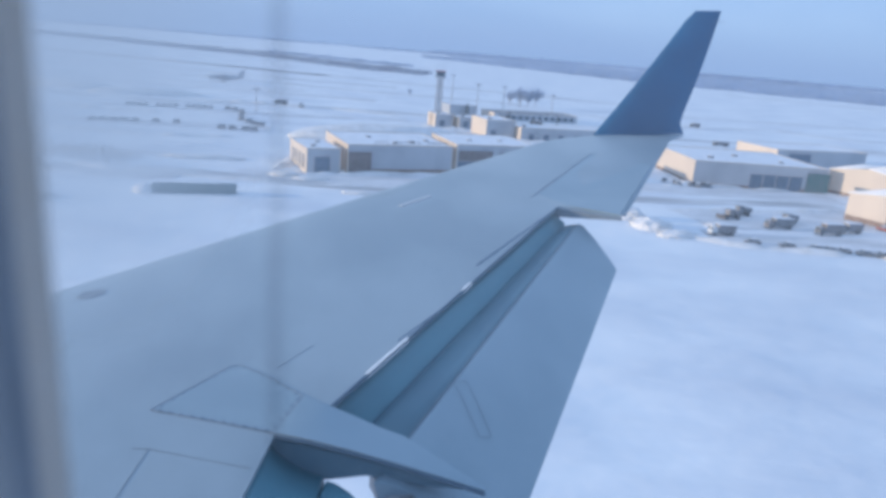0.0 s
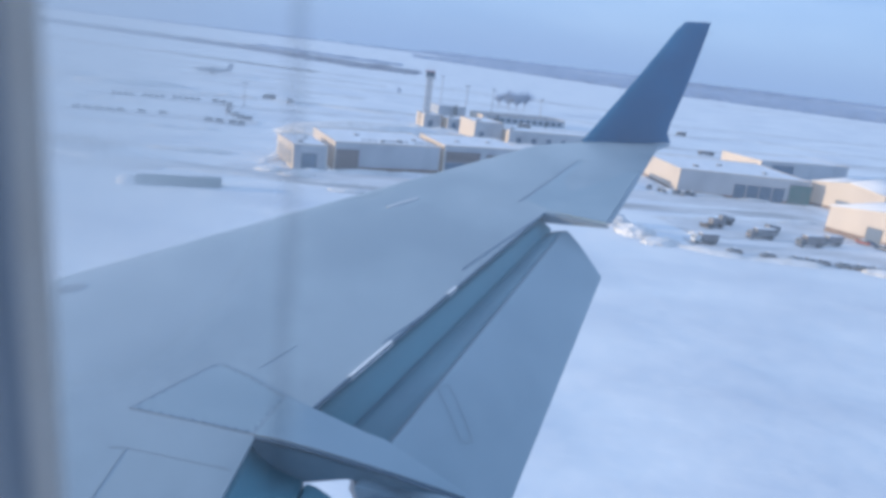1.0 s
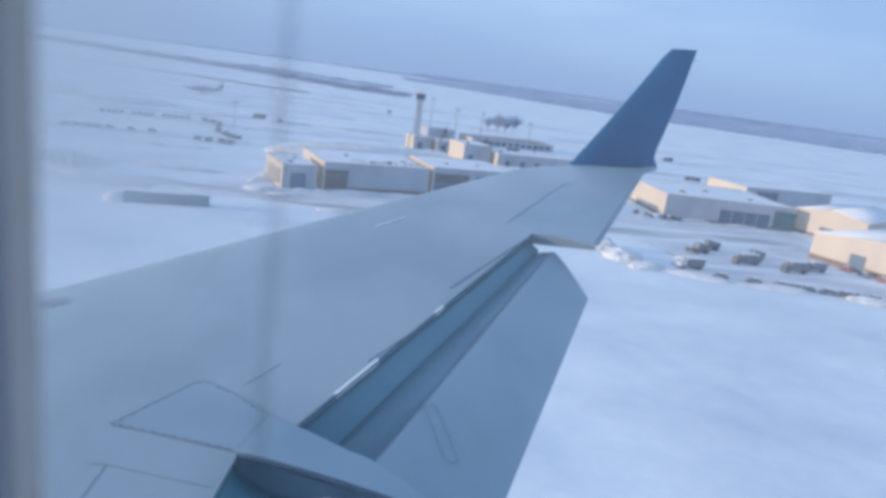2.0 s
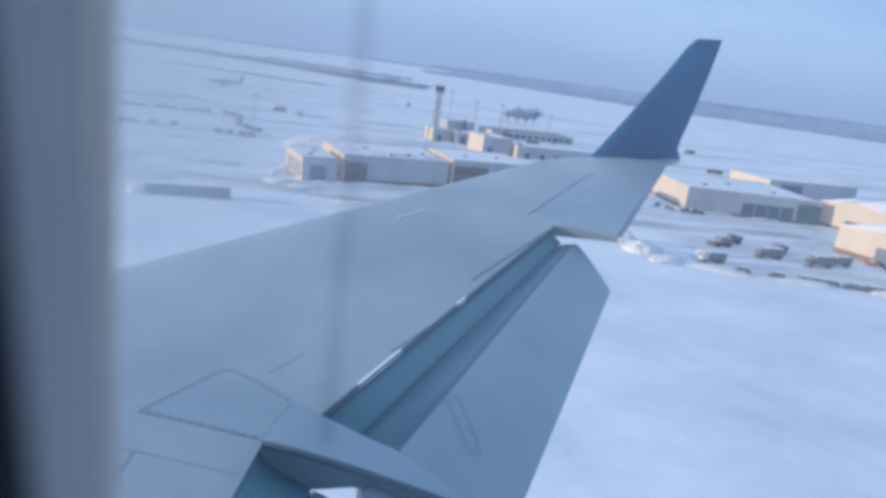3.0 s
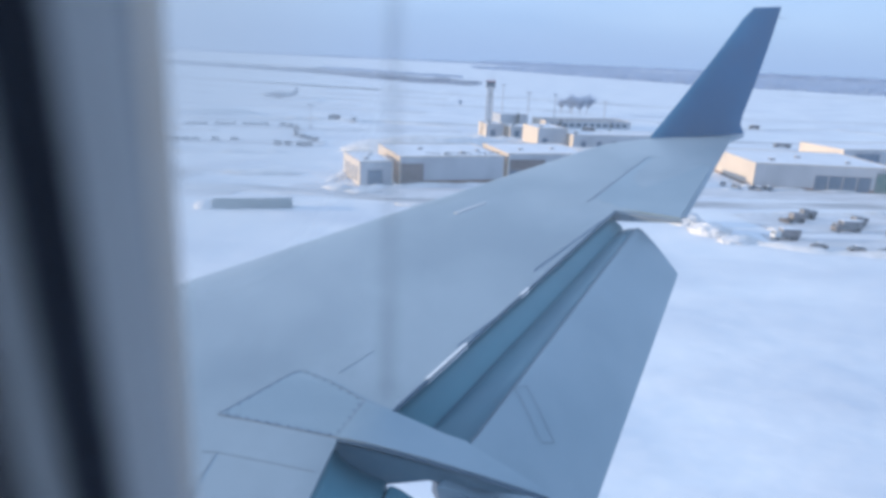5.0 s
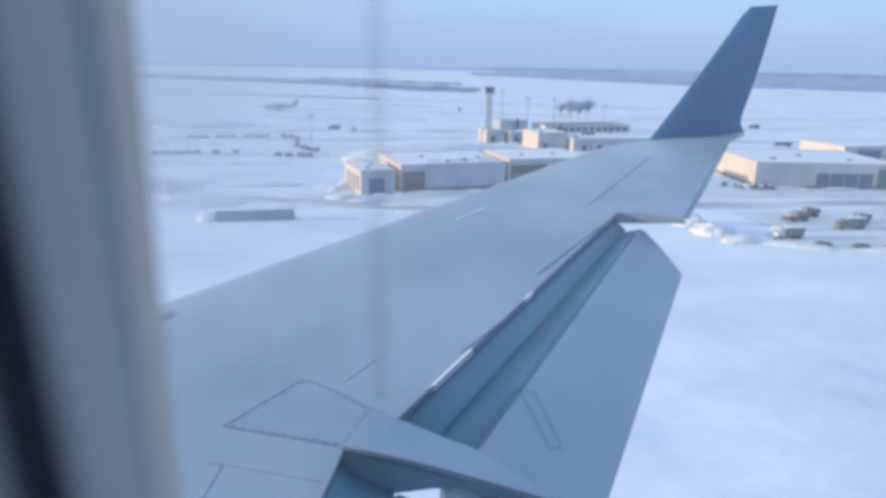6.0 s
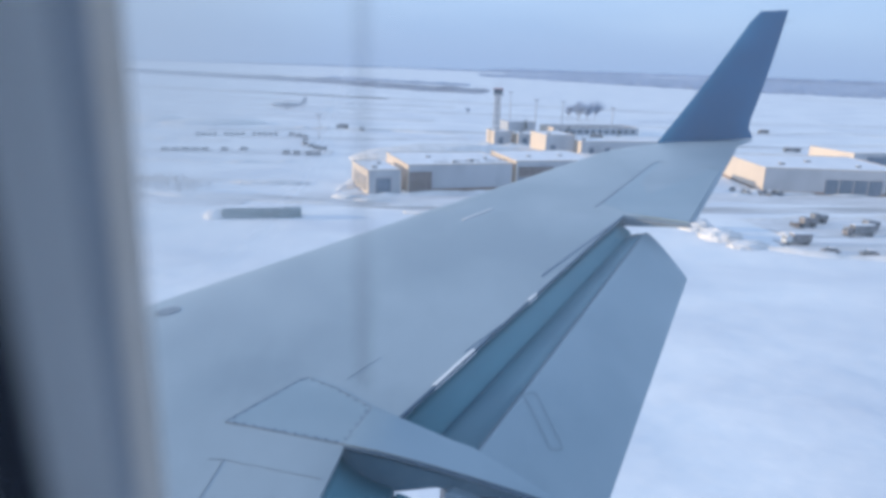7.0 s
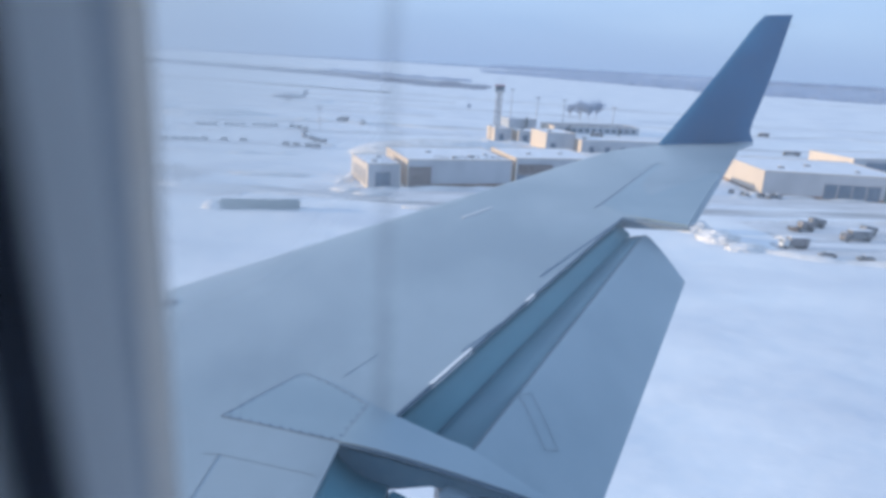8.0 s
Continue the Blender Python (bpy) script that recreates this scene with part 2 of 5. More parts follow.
# ---- the wing, in its own axes: u aft, v outboard, w up from the skin's plane; the cabin window is at u = v = 0 ----
AFT = radians(10.0)
UA, VA = Vector((math.cos(AFT), -math.sin(AFT), 0)), Vector((math.sin(AFT), math.cos(AFT), 0))


def W(u, v, w=0.0):
    p = UA * u + VA * v
    return Vector((p.x, p.y, 45.0 - 1.95 + 0.075 * p.y + 0.035 * p.x + w))


def lead(v):
    """The leading edge."""
    if v < 9.6:
        return -2.80 + 0.593 * (v - 4.05)
    s = (v - 9.6) / 0.85
    return 0.491 + 0.504 * s + 0.50 * s * s


def rear(v):
    """The rear edge of the fixed skin, over the flaps and along the aileron."""
    if v < 2.66:
        return -0.84
    if v < 2.92:
        return -0.84 + (v - 2.66) / 0.26 * 0.20
    if v < 6.52:
        return -0.64 + 0.375 * (v - 2.92)
    return 1.335 + 0.327 * (v - 6.45)


airliner = thing("airliner", pose(0, 0, 0), "airliner with light grey swept wing, lowered flaps and dark blue winglet", "aircraft")


def skin_top(v, s):
    """Height of the upper skin at the part s of the chord."""
    chord = rear(v) - lead(v)
    whole = 3.05 - 0.13 * (v - 2.66)
    from_lead = s * chord
    drop, run = 0.0, 0.115 * whole
    if from_lead < run:
        k = 1 - from_lead / run
        drop = 0.068 * whole * (1 - math.sqrt(max(0.0, 1 - k * k)))
    return -drop + 0.045 * math.sin(math.pi * min(1, from_lead / whole))


def make_wing_box():
    S = [0, 0.002, 0.008, 0.018, 0.032, 0.05, 0.075, 0.11, 0.18, 0.28, 0.4, 0.52, 0.64, 0.76, 0.88, 1.0]
    V = [-1.6, -0.6, 0.4, 1.2, 1.8, 2.3, 2.659, 2.661, 2.919, 2.921, 3.4, 4, 4.6, 5.2, 5.8, 6.2, 6.519, 6.521, 7, 7.6, 8.2, 8.8, 9.2, 9.6, 9.8, 10.0, 10.15, 10.3, 10.40, 10.45]
    rows = []
    for v in V:
        c = rear(v) - lead(v)
        top = [W(lead(v) + c * s, v, skin_top(v, s)) for s in S]
        low = []
        for s in reversed(S):
            t = 0.09 * c * (math.sqrt(min(1, s / 0.11)) if s < 0.11 else 1.0) * (1 - 0.97 * max(0, (s - 0.3) / 0.7) ** 0.6)
            base = min(skin_top(v, s), -0.16 * c * 0.42 * 0.9 if s < 0.004 else skin_top(v, s))
            low.append(W(lead(v) + c * s, v, base - t - 0.012 if s > 0.004 else skin_top(v, s) - 0.004))
        rows.append(top + low)
    bm = bmesh.new()
    vs = loft(bm, rows, closed=True)
    bm.faces.new(vs[0])
    bm.faces.new(vs[-1][::-1])
    ob = part("wing", bm, WING_GREY, airliner, "light blue-grey painted swept wing", True)
    ob.data.set_sharp_from_angle(angle=radians(35))
    return ob


wing = make_wing_box()


def plate(name, uvw, thick, mat, parent=None, label="", bevel=0.0):
    """A thin solid plate over an outline in wing axes."""
    bm = bmesh.new()
    prism(bm, [W(u, v, w - thick) for u, v, w in uvw], [W(u, v, w) for u, v, w in uvw])
    if bevel:
        bmesh.ops.bevel(bm, geom=list(bm.edges), offset=bevel, segments=2, affect='EDGES', profile=0.5)
    return part(name, bm, mat, parent or wing, label)


def seam(pts, width=0.006, name="seam", mat=None, lift=0.0015, label=""):
    """A line of sealant along joints in the skin."""
    bm = bmesh.new()
    for (u0, v0), (u1, v1) in zip(pts, pts[1:]):
        d = Vector((u1 - u0, v1 - v0, 0)).normalized()
        n = Vector((-d.y, d.x, 0)) * width / 2
        c = [(u0 - n.x, v0 - n.y), (u1 - n.x, v1 - n.y), (u1 + n.x, v1 + n.y), (u0 + n.x, v0 + n.y)]
        hs = []
        for u, v in c:
            s = min(1, max(0, (u - lead(v)) / (rear(v) - lead(v))))
            hs.append(skin_top(v, s))
        prism(bm, [W(u, v, h - 0.01) for (u, v), h in zip(c, hs)], [W(u, v, h + lift) for (u, v), h in zip(c, hs)])
    return part(name, bm, mat or WING_SEAM, wing, label)


# flap well behind the fixed skin: shroud floor, vane and flap
def edge_line(v):
    return -0.64 + 0.375 * (v - 2.92)


def line2(a, b, v):
    return a[0] + (b[0] - a[0]) * (v - a[1]) / (b[1] - a[1])


def make_flap_well():
    A, B = (-0.43, 3.13), (0.80, 6.60)          # foot of the shroud
    bm = bmesh.new()
    rows = []
    for v in (2.90, 3.6, 4.3, 5.0, 5.7, 6.3, 6.62):
        e = edge_line(v) - 0.05
        f = line2(A, B, v)
        rows.append([W(e, v, -0.05), W(e + 0.03, v, -0.11), W(e + 0.10, v, -0.165), W((e + f) / 2 + 0.05, v, -0.22), W(f + 0.03, v, -0.26),
                     W(f + 0.03, v, -0.31), W(e - 0.02, v, -0.29)])
    vs = loft(bm, rows, closed=True)
    bm.faces.new(vs[0])
    bm.faces.new(vs[-1][::-1])
    part("flap_shroud", bm, COVE_TEAL, wing, "teal primer-painted flap well", True)
    # vane, a slender curved blade ahead of the flap
    C, D = (-0.27, 2.90), (0.90, 6.52)
    bm = bmesh.new()
    rows = []
    for v in (2.92, 3.6, 4.3, 5.0, 5.7, 6.3, 6.50):
        a, b = line2(A, B, v) - 0.035, line2(C, D, v) + 0.0
        rows.append([W(a, v, -0.218), W(a + 0.02, v, -0.185), W(a + 0.3 * (b - a), v, -0.160), W(a + 0.7 * (b - a), v, -0.140), W(b, v, -0.135),
                     W(b, v, -0.165), W(a + 0.3 * (b - a), v, -0.235)])
    vs = loft(bm, rows, closed=True)
    bm.faces.new(vs[0])
    bm.faces.new(vs[-1][::-1])
    part("flap_vane", bm, VANE, wing, "teal vane ahead of the flap", True)
    # tube along the shroud's foot draws the gap's shadow, the other a joint
    for name, p, q, w, r in (("vane_gap_shadow", A, B, -0.212, 0.007), ("vane_trailing_seal", C, D, -0.137, 0.0035)):
        bm = bmesh.new()
        pts = [W(line2(p, q, v) - (0.036 if p is A else 0.0), v, w) for v in (2.95, 4.1, 5.3, 6.48)]
        for a, b in zip(pts, pts[1:]):
            tube(bm, a, b, r, r, 6)
        part(name, bm, WING_SEAM if p is A else SEAM_MID, wing, "dark drawn line along the vane, gap shadow and sealed joint")
    # main flap
    bm = bmesh.new()
    rows = []
    for k in range(9):
        g = k / 8
        v0, v1 = 2.60 + (6.55 - 2.60) * g, 2.66 + (6.35 - 2.66) * g
        a, b = line2(C, D, v0) + 0.004, 0.393 + 0.2817 * (v1 - 3.06)
        row = []
        prof = ((0.0, -0.142, 0), (0.03, -0.136, 0), (0.15, -0.155, 0), (0.4, -0.240, 0), (0.7, -0.365, 0), (1.0, -0.50, 0),
                (1.0, -0.51, 0), (0.6, -0.42, 0), (0.25, -0.29, 0), (0.05, -0.24, 0))
        for s, w, _ in prof:
            row.append(W(a + (b - a) * s, v0 + (v1 - v0) * s, w))
        rows.append(row)
    vs = loft(bm, rows, closed=True)
    bm.faces.new(vs[0])
    bm.faces.new(vs[-1][::-1])
    flap = part("flap", bm, FLAP_GREY, wing, "lowered grey outboard flap", True)
    flap.data.set_sharp_from_angle(angle=radians(30))
    return flap


flap = make_flap_well()

# white strip painted as sky light along part of the skin's rear lip
for v0, v1 in ((3.235, 3.66), (4.40, 4.53)):
    plate("lip_glint", [(edge_line(v) + o, v, skin_top(v, 0.985) + 0.006) for v, o in ((v0, -0.017), (v0, 0.003), (v1, 0.003), (v1, -0.017))], 0.03, GLINT_WHITE, label="white strip drawn as bright sky light on the skin edge")
seam([(-0.64, 2.925), (0.70, 6.50)], 0.010, "edge_seal", lift=0.006)

# aileron plate, lifted a hair over the skin, with its gaps
AIL = [(0.52, 6.86), (0.74, 6.60), (1.28, 6.40), (2.03, 8.72), (1.29, 8.91)]
plate("aileron", [(u, v, skin_top(v, min(1, (u - lead(v)) / (rear(v) - lead(v)))) + 0.002) for u, v in AIL], 0.03, FLAP_GREY, label="grey aileron panel")
seam([(0.44, 6.72), (0.50, 6.86), (1.29, 8.93)], 0.016, "aileron_gap", SEAM_MID, lift=0.004)
seam([(1.29, 8.93), (2.02, 8.74)], 0.018, "aileron_gap", SEAM_SOFT, lift=0.004)
# darker plate covers the bay's end face and stands for its shadow
bm = bmesh.new()
prism(bm, [W(0.70, 6.495, -0.07), W(1.30, 6.345, -0.012), W(1.30, 6.42, -0.012), W(0.70, 6.56, -0.07)], [W(0.70, 6.495, 0.010), W(1.30, 6.345, 0.002), W(1.30, 6.42, 0.002), W(0.70, 6.56, 0.010)])
part("aileron_end_shadow", bm, SEAM_SOFT, wing, "darker plate drawn as shadow on the end of the aileron bay")
seam([(-0.018, 4.85), (0.40, 5.80), (0.63, 6.32)], 0.016, "spoiler_gap")
seam([(-1.00, 3.19), (-0.88, 3.46)], 0.003, mat=SEAM_SOFT)
seam([(-0.42, 3.62), (-0.20, 4.10)], 0.010)

# fairing plate between the inboard and outboard flaps
def make_fairing():
    us = [-0.843, -0.82, -0.793, -0.72, -0.64, -0.5, -0.38, -0.27, -0.15, 0.0, 0.14]
    top, low = [], []
    for u in us:
        v0 = float(np.interp(u, (-0.843, 0.14), (2.655, 2.635)))
        v1 = float(np.interp(u, (-0.843, -0.793, -0.64, -0.27, 0.14), (2.665, 2.968, 2.925, 2.90, 2.66)))
        w = 0.023 - 0.19 * max(0.0, u + 0.80) ** 1.3
        dip = float(np.interp(u, (-0.80, -0.64, -0.52, -0.395, -0.27, 0.14), (0.023, 0.010, -0.028, -0.070, -0.098, -0.152))) - w
        top.append([W(u, v0 + (v1 - v0) * j / 4, w + dip * (j / 4) ** 1.5) for j in range(5)])
        low.append([W(u, v0 + (v1 - v0) * j / 4, w + dip * (j / 4) ** 1.5 - 0.02) for j in range(5)])
    bm = bmesh.new()
    vs = loft(bm, [t + l[::-1] for t, l in zip(top, low)], closed=True)
    bm.faces.new(vs[0])
    bm.faces.new(vs[-1][::-1])
    ob = part("flap_fairing", bm, FLAP_GREY, wing, "tapering grey fairing plate between flaps", True)
    ob.data.set_sharp_from_angle(angle=radians(35))


make_fairing()
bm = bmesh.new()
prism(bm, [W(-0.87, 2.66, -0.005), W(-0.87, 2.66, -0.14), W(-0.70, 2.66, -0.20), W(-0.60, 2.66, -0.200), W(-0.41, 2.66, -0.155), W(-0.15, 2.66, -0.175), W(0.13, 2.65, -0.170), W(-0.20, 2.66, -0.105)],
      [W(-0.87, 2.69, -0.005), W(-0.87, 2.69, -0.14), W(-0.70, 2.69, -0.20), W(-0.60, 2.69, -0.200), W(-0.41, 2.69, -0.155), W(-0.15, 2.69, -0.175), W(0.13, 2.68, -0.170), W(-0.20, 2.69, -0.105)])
part("fairing_side", bm, FAIRING_SIDE, wing, "side wall of the fairing, shaded by a darker grey-blue")

# dark tube added over the fairing's inboard edge
bm = bmesh.new()
lip = [W(u, 2.645 - 0.02 * (u + 0.84), 0.012 - 0.19 * max(0.0, u + 0.80) ** 1.3) for u in (-0.84, -0.72, -0.56, -0.4, -0.24, -0.08, 0.06, 0.14)]
for p, q in zip(lip, lip[1:]):
    tube(bm, p, q, 0.008, 0.008, 8)
part("fairing_lip", bm, WING_SEAM, wing, "dark lip along the edge of the fairing")

# inboard flap well, its rounded flap nose, track arm and the inboard flap
bm = bmesh.new()
rows = []
for v in (1.2, 1.8, 2.3, 2.67):
    rows.append([W(-0.86, v, -0.03), W(-0.83, v, -0.08), W(-0.77, v, -0.13), W(-0.70, v, -0.16), W(-0.61, v, -0.185), W(-0.60, v, -0.26), W(-0.88, v, -0.24)])
vs = loft(bm, rows, closed=True)
bm.faces.new(vs[0])
bm.faces.new(vs[-1][::-1])
part("inboard_flap_shroud", bm, COVE_TEAL, wing, "teal inboard flap well", True)
NOSE = [(-0.60, 2.675), (-0.54, 2.655), (-0.47, 2.61), (-0.42, 2.56), (-0.38, 2.49), (-0.35, 2.40), (-0.33, 2.2), (-0.33, 1.3), (-0.60, 1.3)]
plate("inboard_flap_nose", [(u, v, -0.205) for u, v in NOSE], 0.10, COVE_TEAL, label="rounded teal nose of the inboard flap", bevel=0.015)
bm = bmesh.new()
prism(bm, [W(-0.40, 2.70, -0.24), W(-0.24, 2.70, -0.22), W(-0.12, 2.45, -0.26), W(-0.20, 2.40, -0.29)],
      [W(-0.40, 2.73, -0.19), W(-0.24, 2.73, -0.18), W(-0.12, 2.48, -0.21), W(-0.20, 2.43, -0.24)])
part("flap_track_arm", bm, METAL, wing, "bare metal flap track arm")
plate("inboard_flap", [(-0.20, 2.67, -0.20), (0.16, 2.66, -0.30), (0.30, 2.3, -0.38), (0.30, 1.3, -0.38), (-0.10, 1.3, -0.2), (-0.10, 2.45, -0.2)], 0.05, FLAP_GREY, label="lowered grey inboard flap")

# access panels with their screws
PANEL = [(-1.45, 2.715), (-1.33, 2.96), (-1.24, 3.14), (-1.20, 3.172), (-1.02, 3.10), (-0.798, 2.972), (-0.846, 2.668)]
plate("access_panel", [(u, v, skin_top(v, (u - lead(v)) / (rear(v) - lead(v))) + 0.003) for u, v in PANEL], 0.01, FLAP_GREY, label="screwed grey access panel")
seam(PANEL[:4], 0.007, "panel_gap", SEAM_MID, lift=0.0045)
seam(PANEL[3:6], 0.005, "panel_gap", SEAM_SOFT, lift=0.0045)
seam(PANEL[5:] + PANEL[:1], 0.008, "panel_gap", SEAM_MID, lift=0.0045)
seam([(-1.40, 2.445), (-1.33, 2.455), (-0.87, 2.425)], 0.005, "panel_gap", SEAM_SOFT)
seam([(-1.33, 2.455), (-1.31, 2.15)], 0.005, "panel_gap", SEAM_SOFT)
for (u0, v0), (u1, v1) in zip(PANEL + PANEL[:1], (PANEL + PANEL[:1])[1:]):
    k = max(2, int(math.hypot(u1 - u0, v1 - v0) / 0.055))
    for i in range(k):
        u, v = u0 + (u1 - u0) * (i + 0.5) / k, v0 + (v1 - v0) * (i + 0.5) / k
        u, v = u + (-1.1 - u) * 0.05, v + (2.88 - v) * 0.05
        h = skin_top(v, (u - lead(v)) / (rear(v) - lead(v)))
        bm = bmesh.new()
        tube(bm, W(u, v, h), W(u, v, h + 0.005), 0.006, 0.005, 6)
        part("screw", bm, WING_SEAM, wing)

# markings and filler cap
MARK = [(-0.80, 6.13), (-0.77, 6.10), (-0.53, 6.50), (-0.56, 6.53)]
plate("wing_marking", [(u, v, skin_top(v, (u - lead(v)) / (rear(v) - lead(v))) + 0.005) for u, v in MARK], 0.02, WHITE_MARK, label="white stripe marking on the skin")
cap = [(-2.42 + 0.066 * math.cos(a * math.pi / 10) + 0.02 * math.sin(a * math.pi / 10), 3.85 + 0.075 * math.sin(a * math.pi / 10)) for a in range(20)]
plate("fuel_filler_cap", [(u, v, skin_top(v, (u - lead(v)) / (rear(v) - lead(v))) + 0.006) for u, v in cap], 0.02, SEAM_MID, label="dark oval fuel filler cap")
# small hatch let into the flap
def flap_point(u, v, lift=0.010):
    a, b = line2((-0.27, 2.90), (0.90, 6.52), v), 0.393 + 0.2817 * (v - 3.06)
    return W(u, v, float(np.interp((u - a) / (b - a), (0, 0.03, 0.15, 0.4, 0.7, 1), (-0.142, -0.136, -0.155, -0.24, -0.365, -0.5))) + lift)


HATCH = [(-0.07, 3.46), (0.00, 3.52), (0.17, 3.24), (0.10, 3.18)]
for (u0, v0), (u1, v1) in zip(HATCH, HATCH[1:] + HATCH[:1]):
    bm = bmesh.new()
    for i in range(8):
        tube(bm, flap_point(u0 + (u1 - u0) * i / 8, v0 + (v1 - v0) * i / 8), flap_point(u0 + (u1 - u0) * (i + 1) / 8, v0 + (v1 - v0) * (i + 1) / 8), 0.0014, 0.0014, 6)
    part("hatch_gap", bm, SEAM_SOFT, wing)


# winglet
def make_winglet():
    base_le, base_te = (1.49, 10.42, 0.01), (2.78, 10.86, 0.02)
    tip_le, tip_te = (2.89, 11.47, 1.82), (3.335, 11.53, 1.84)
    bm = bmesh.new()
    rows = []
    N = 12
    for k in range(N + 1):
        g = k / N
        h = g
        le = Vector(base_le).lerp(Vector(tip_le), h)
        te = Vector(base_te).lerp(Vector(tip_te), h)
        if g > 0.93:
            le = le.lerp(te, (g - 0.93) * 1.2)
        bow = 0.10 * math.sin(math.pi * min(1, g * 1.0)) * -1
        le.y += bow
        te.y += bow
        if g < 0.14:                      # fillet towards the trailing edge
            te.x += 0.16 * (1 - g / 0.14) ** 2
            te.y += 0.08 * (1 - g / 0.14) ** 2
        th = 0.085 * (1 - 0.6 * g)
        row = []
        prof = ((0, 0), (0.03, 0.55), (0.12, 0.95), (0.35, 1.0), (0.7, 0.55), (1, 0.04), (1, -0.04), (0.7, -0.55), (0.35, -1), (0.12, -0.95), (0.03, -0.55))
        for s, d in prof:
            p = le.lerp(te, s)
            row.append(W(p.x, p.y + d * th, p.z))
        rows.append(row)
    vs = loft(bm, rows, closed=True)
    bm.faces.new(vs[0])
    bm.faces.new(vs[-1][::-1])
    ob = part("winglet", bm, WINGLET_BLUE, wing, "dark blue swept winglet", True)
    ob.data.set_sharp_from_angle(angle=radians(40))
    bm = bmesh.new()
    tube(bm, W(3.22, 11.50, 1.70), W(3.42, 11.52, 1.67), 0.006, 0.003, 6)
    part("static_wick", bm, STEEL, wing)
    bm = bmesh.new()                       # blended joint with the wing tip
    rows = []
    for g in (0, 0.25, 0.5, 0.75, 1.0):
        a = W(lead(10.44), 10.40, -0.015).lerp(W(*base_le), g)
        row = []
        for s in (0, 0.05, 0.2, 0.5, 0.8, 1.0):
            p = Vector((lead(10.42), 10.40, 0)).lerp(Vector((2.60, 10.40, 0)), s).lerp(Vector(base_le).lerp(Vector(base_te) + Vector((0.16, 0.08, 0)), s), g)
            row.append(W(p.x, p.y, -0.010 + 0.02 * g * g))
        for s in (1.0, 0.8, 0.5, 0.2, 0.05, 0):
            p = Vector((lead(10.42), 10.40, 0)).lerp(Vector((2.60, 10.40, 0)), s).lerp(Vector(base_le).lerp(Vector(base_te) + Vector((0.16, 0.08, 0)), s), g)
            row.append(W(p.x, p.y, -0.012 - (0.09 if 0.04 < s < 0.9 else 0.012)))
        rows.append(row)
    vs = loft(bm, rows, closed=True)
    bm.faces.new(vs[0])
    bm.faces.new(vs[-1][::-1])
    part("wing_tip_fairing", bm, WING_GREY, wing, "", True)


make_winglet()


# ---- cabin window: reveal, seals and trim round the pane, and the dark cabin behind ----
XE = -0.1066
cabin = thing("cabin_window", pose(0, 0.167, 45), "rounded cabin window with pale plastic reveal and black gasket", "aircraft window")


def ring(name, inner, depth0, outer, depth1, mat, label, bulge=0.0):
    """One band of the oval window surround, from an inner outline nearer the pane to an outer one nearer the eye."""
    bm = bmesh.new()
    rows = []
    steps = 7

    def outline(x_left, x_right, top, bottom, depth, lean):
        pts = []
        r = 0.09
        cs = ((x_left + r, bottom + r, 180), (x_right - r, bottom + r, 270), (x_right - r, top - r, 0), (x_left + r, top - r, 90))
        for cx, cz, a0 in cs:
            for i in range(9):
                a = radians(a0 + 90 * i / 8)
                x, z = cx + r * math.cos(a), cz + r * math.sin(a)
                pts.append(Vector((x - lean * (z + 0.06), depth - 0.167, z)))
        return pts
    a, b = outline(*inner[:4], depth0, inner[4]), outline(*outer[:4], depth1, outer[4])
    for k in range(steps + 1):
        g = k / steps
        row = [p.lerp(q, g) for p, q in zip(a, b)]
        for p in row:
            p.y -= bulge * math.sin(math.pi * g)
        rows.append(row)
    loft(bm, rows, closed=True)
    bmesh.ops.solidify(bm, geom=list(bm.faces), thickness=0.003)
    return part(name, bm, mat, cabin, label, True)


XR = 0.34
L0 = (XE, XR, 0.17, -0.36, 0.0)
L1 = (XE - 0.004, XR + 0.004, 0.174, -0.364, 0.0)
LS = (XE + 0.0335, XR - 0.01, 0.178, -0.368, 0.035)
LD = (XE + 0.0306, XR, 0.18, -0.37, 0.05)
LE_ = (XE + 0.0212, XR + 0.02, 0.20, -0.39, 0.07)
LF = (XE + 0.0236, XR + 0.04, 0.22, -0.41, 0.08)
LG = (XE - 0.14, XR + 0.3, 0.40, -0.75, 0.09)
ring("window_reveal", L0, 0.262, L1, 0.243, TRIM_BEIGE, "pale beige window reveal", 0.0)
# shadowed side wall of the recess, darkened by its material
ring("recess_side", L1, 0.243, LS, 0.154, TRIM_SHADE, "side wall of the window recess, its shade in the blue-grey colour")
ring("inner_reveal", LS, 0.154, LD, 0.127, TRIM_GREY, "pale grey plastic inner reveal", 0.001)
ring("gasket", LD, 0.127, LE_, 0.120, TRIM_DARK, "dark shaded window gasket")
ring("inner_trim", LE_, 0.120, LF, 0.105, TRIM_LIGHT, "pale grey trim bead", 0.002)
ring("side_panel", LF, 0.105, LG, 0.060, TRIM_MID, "grey cabin side panel")


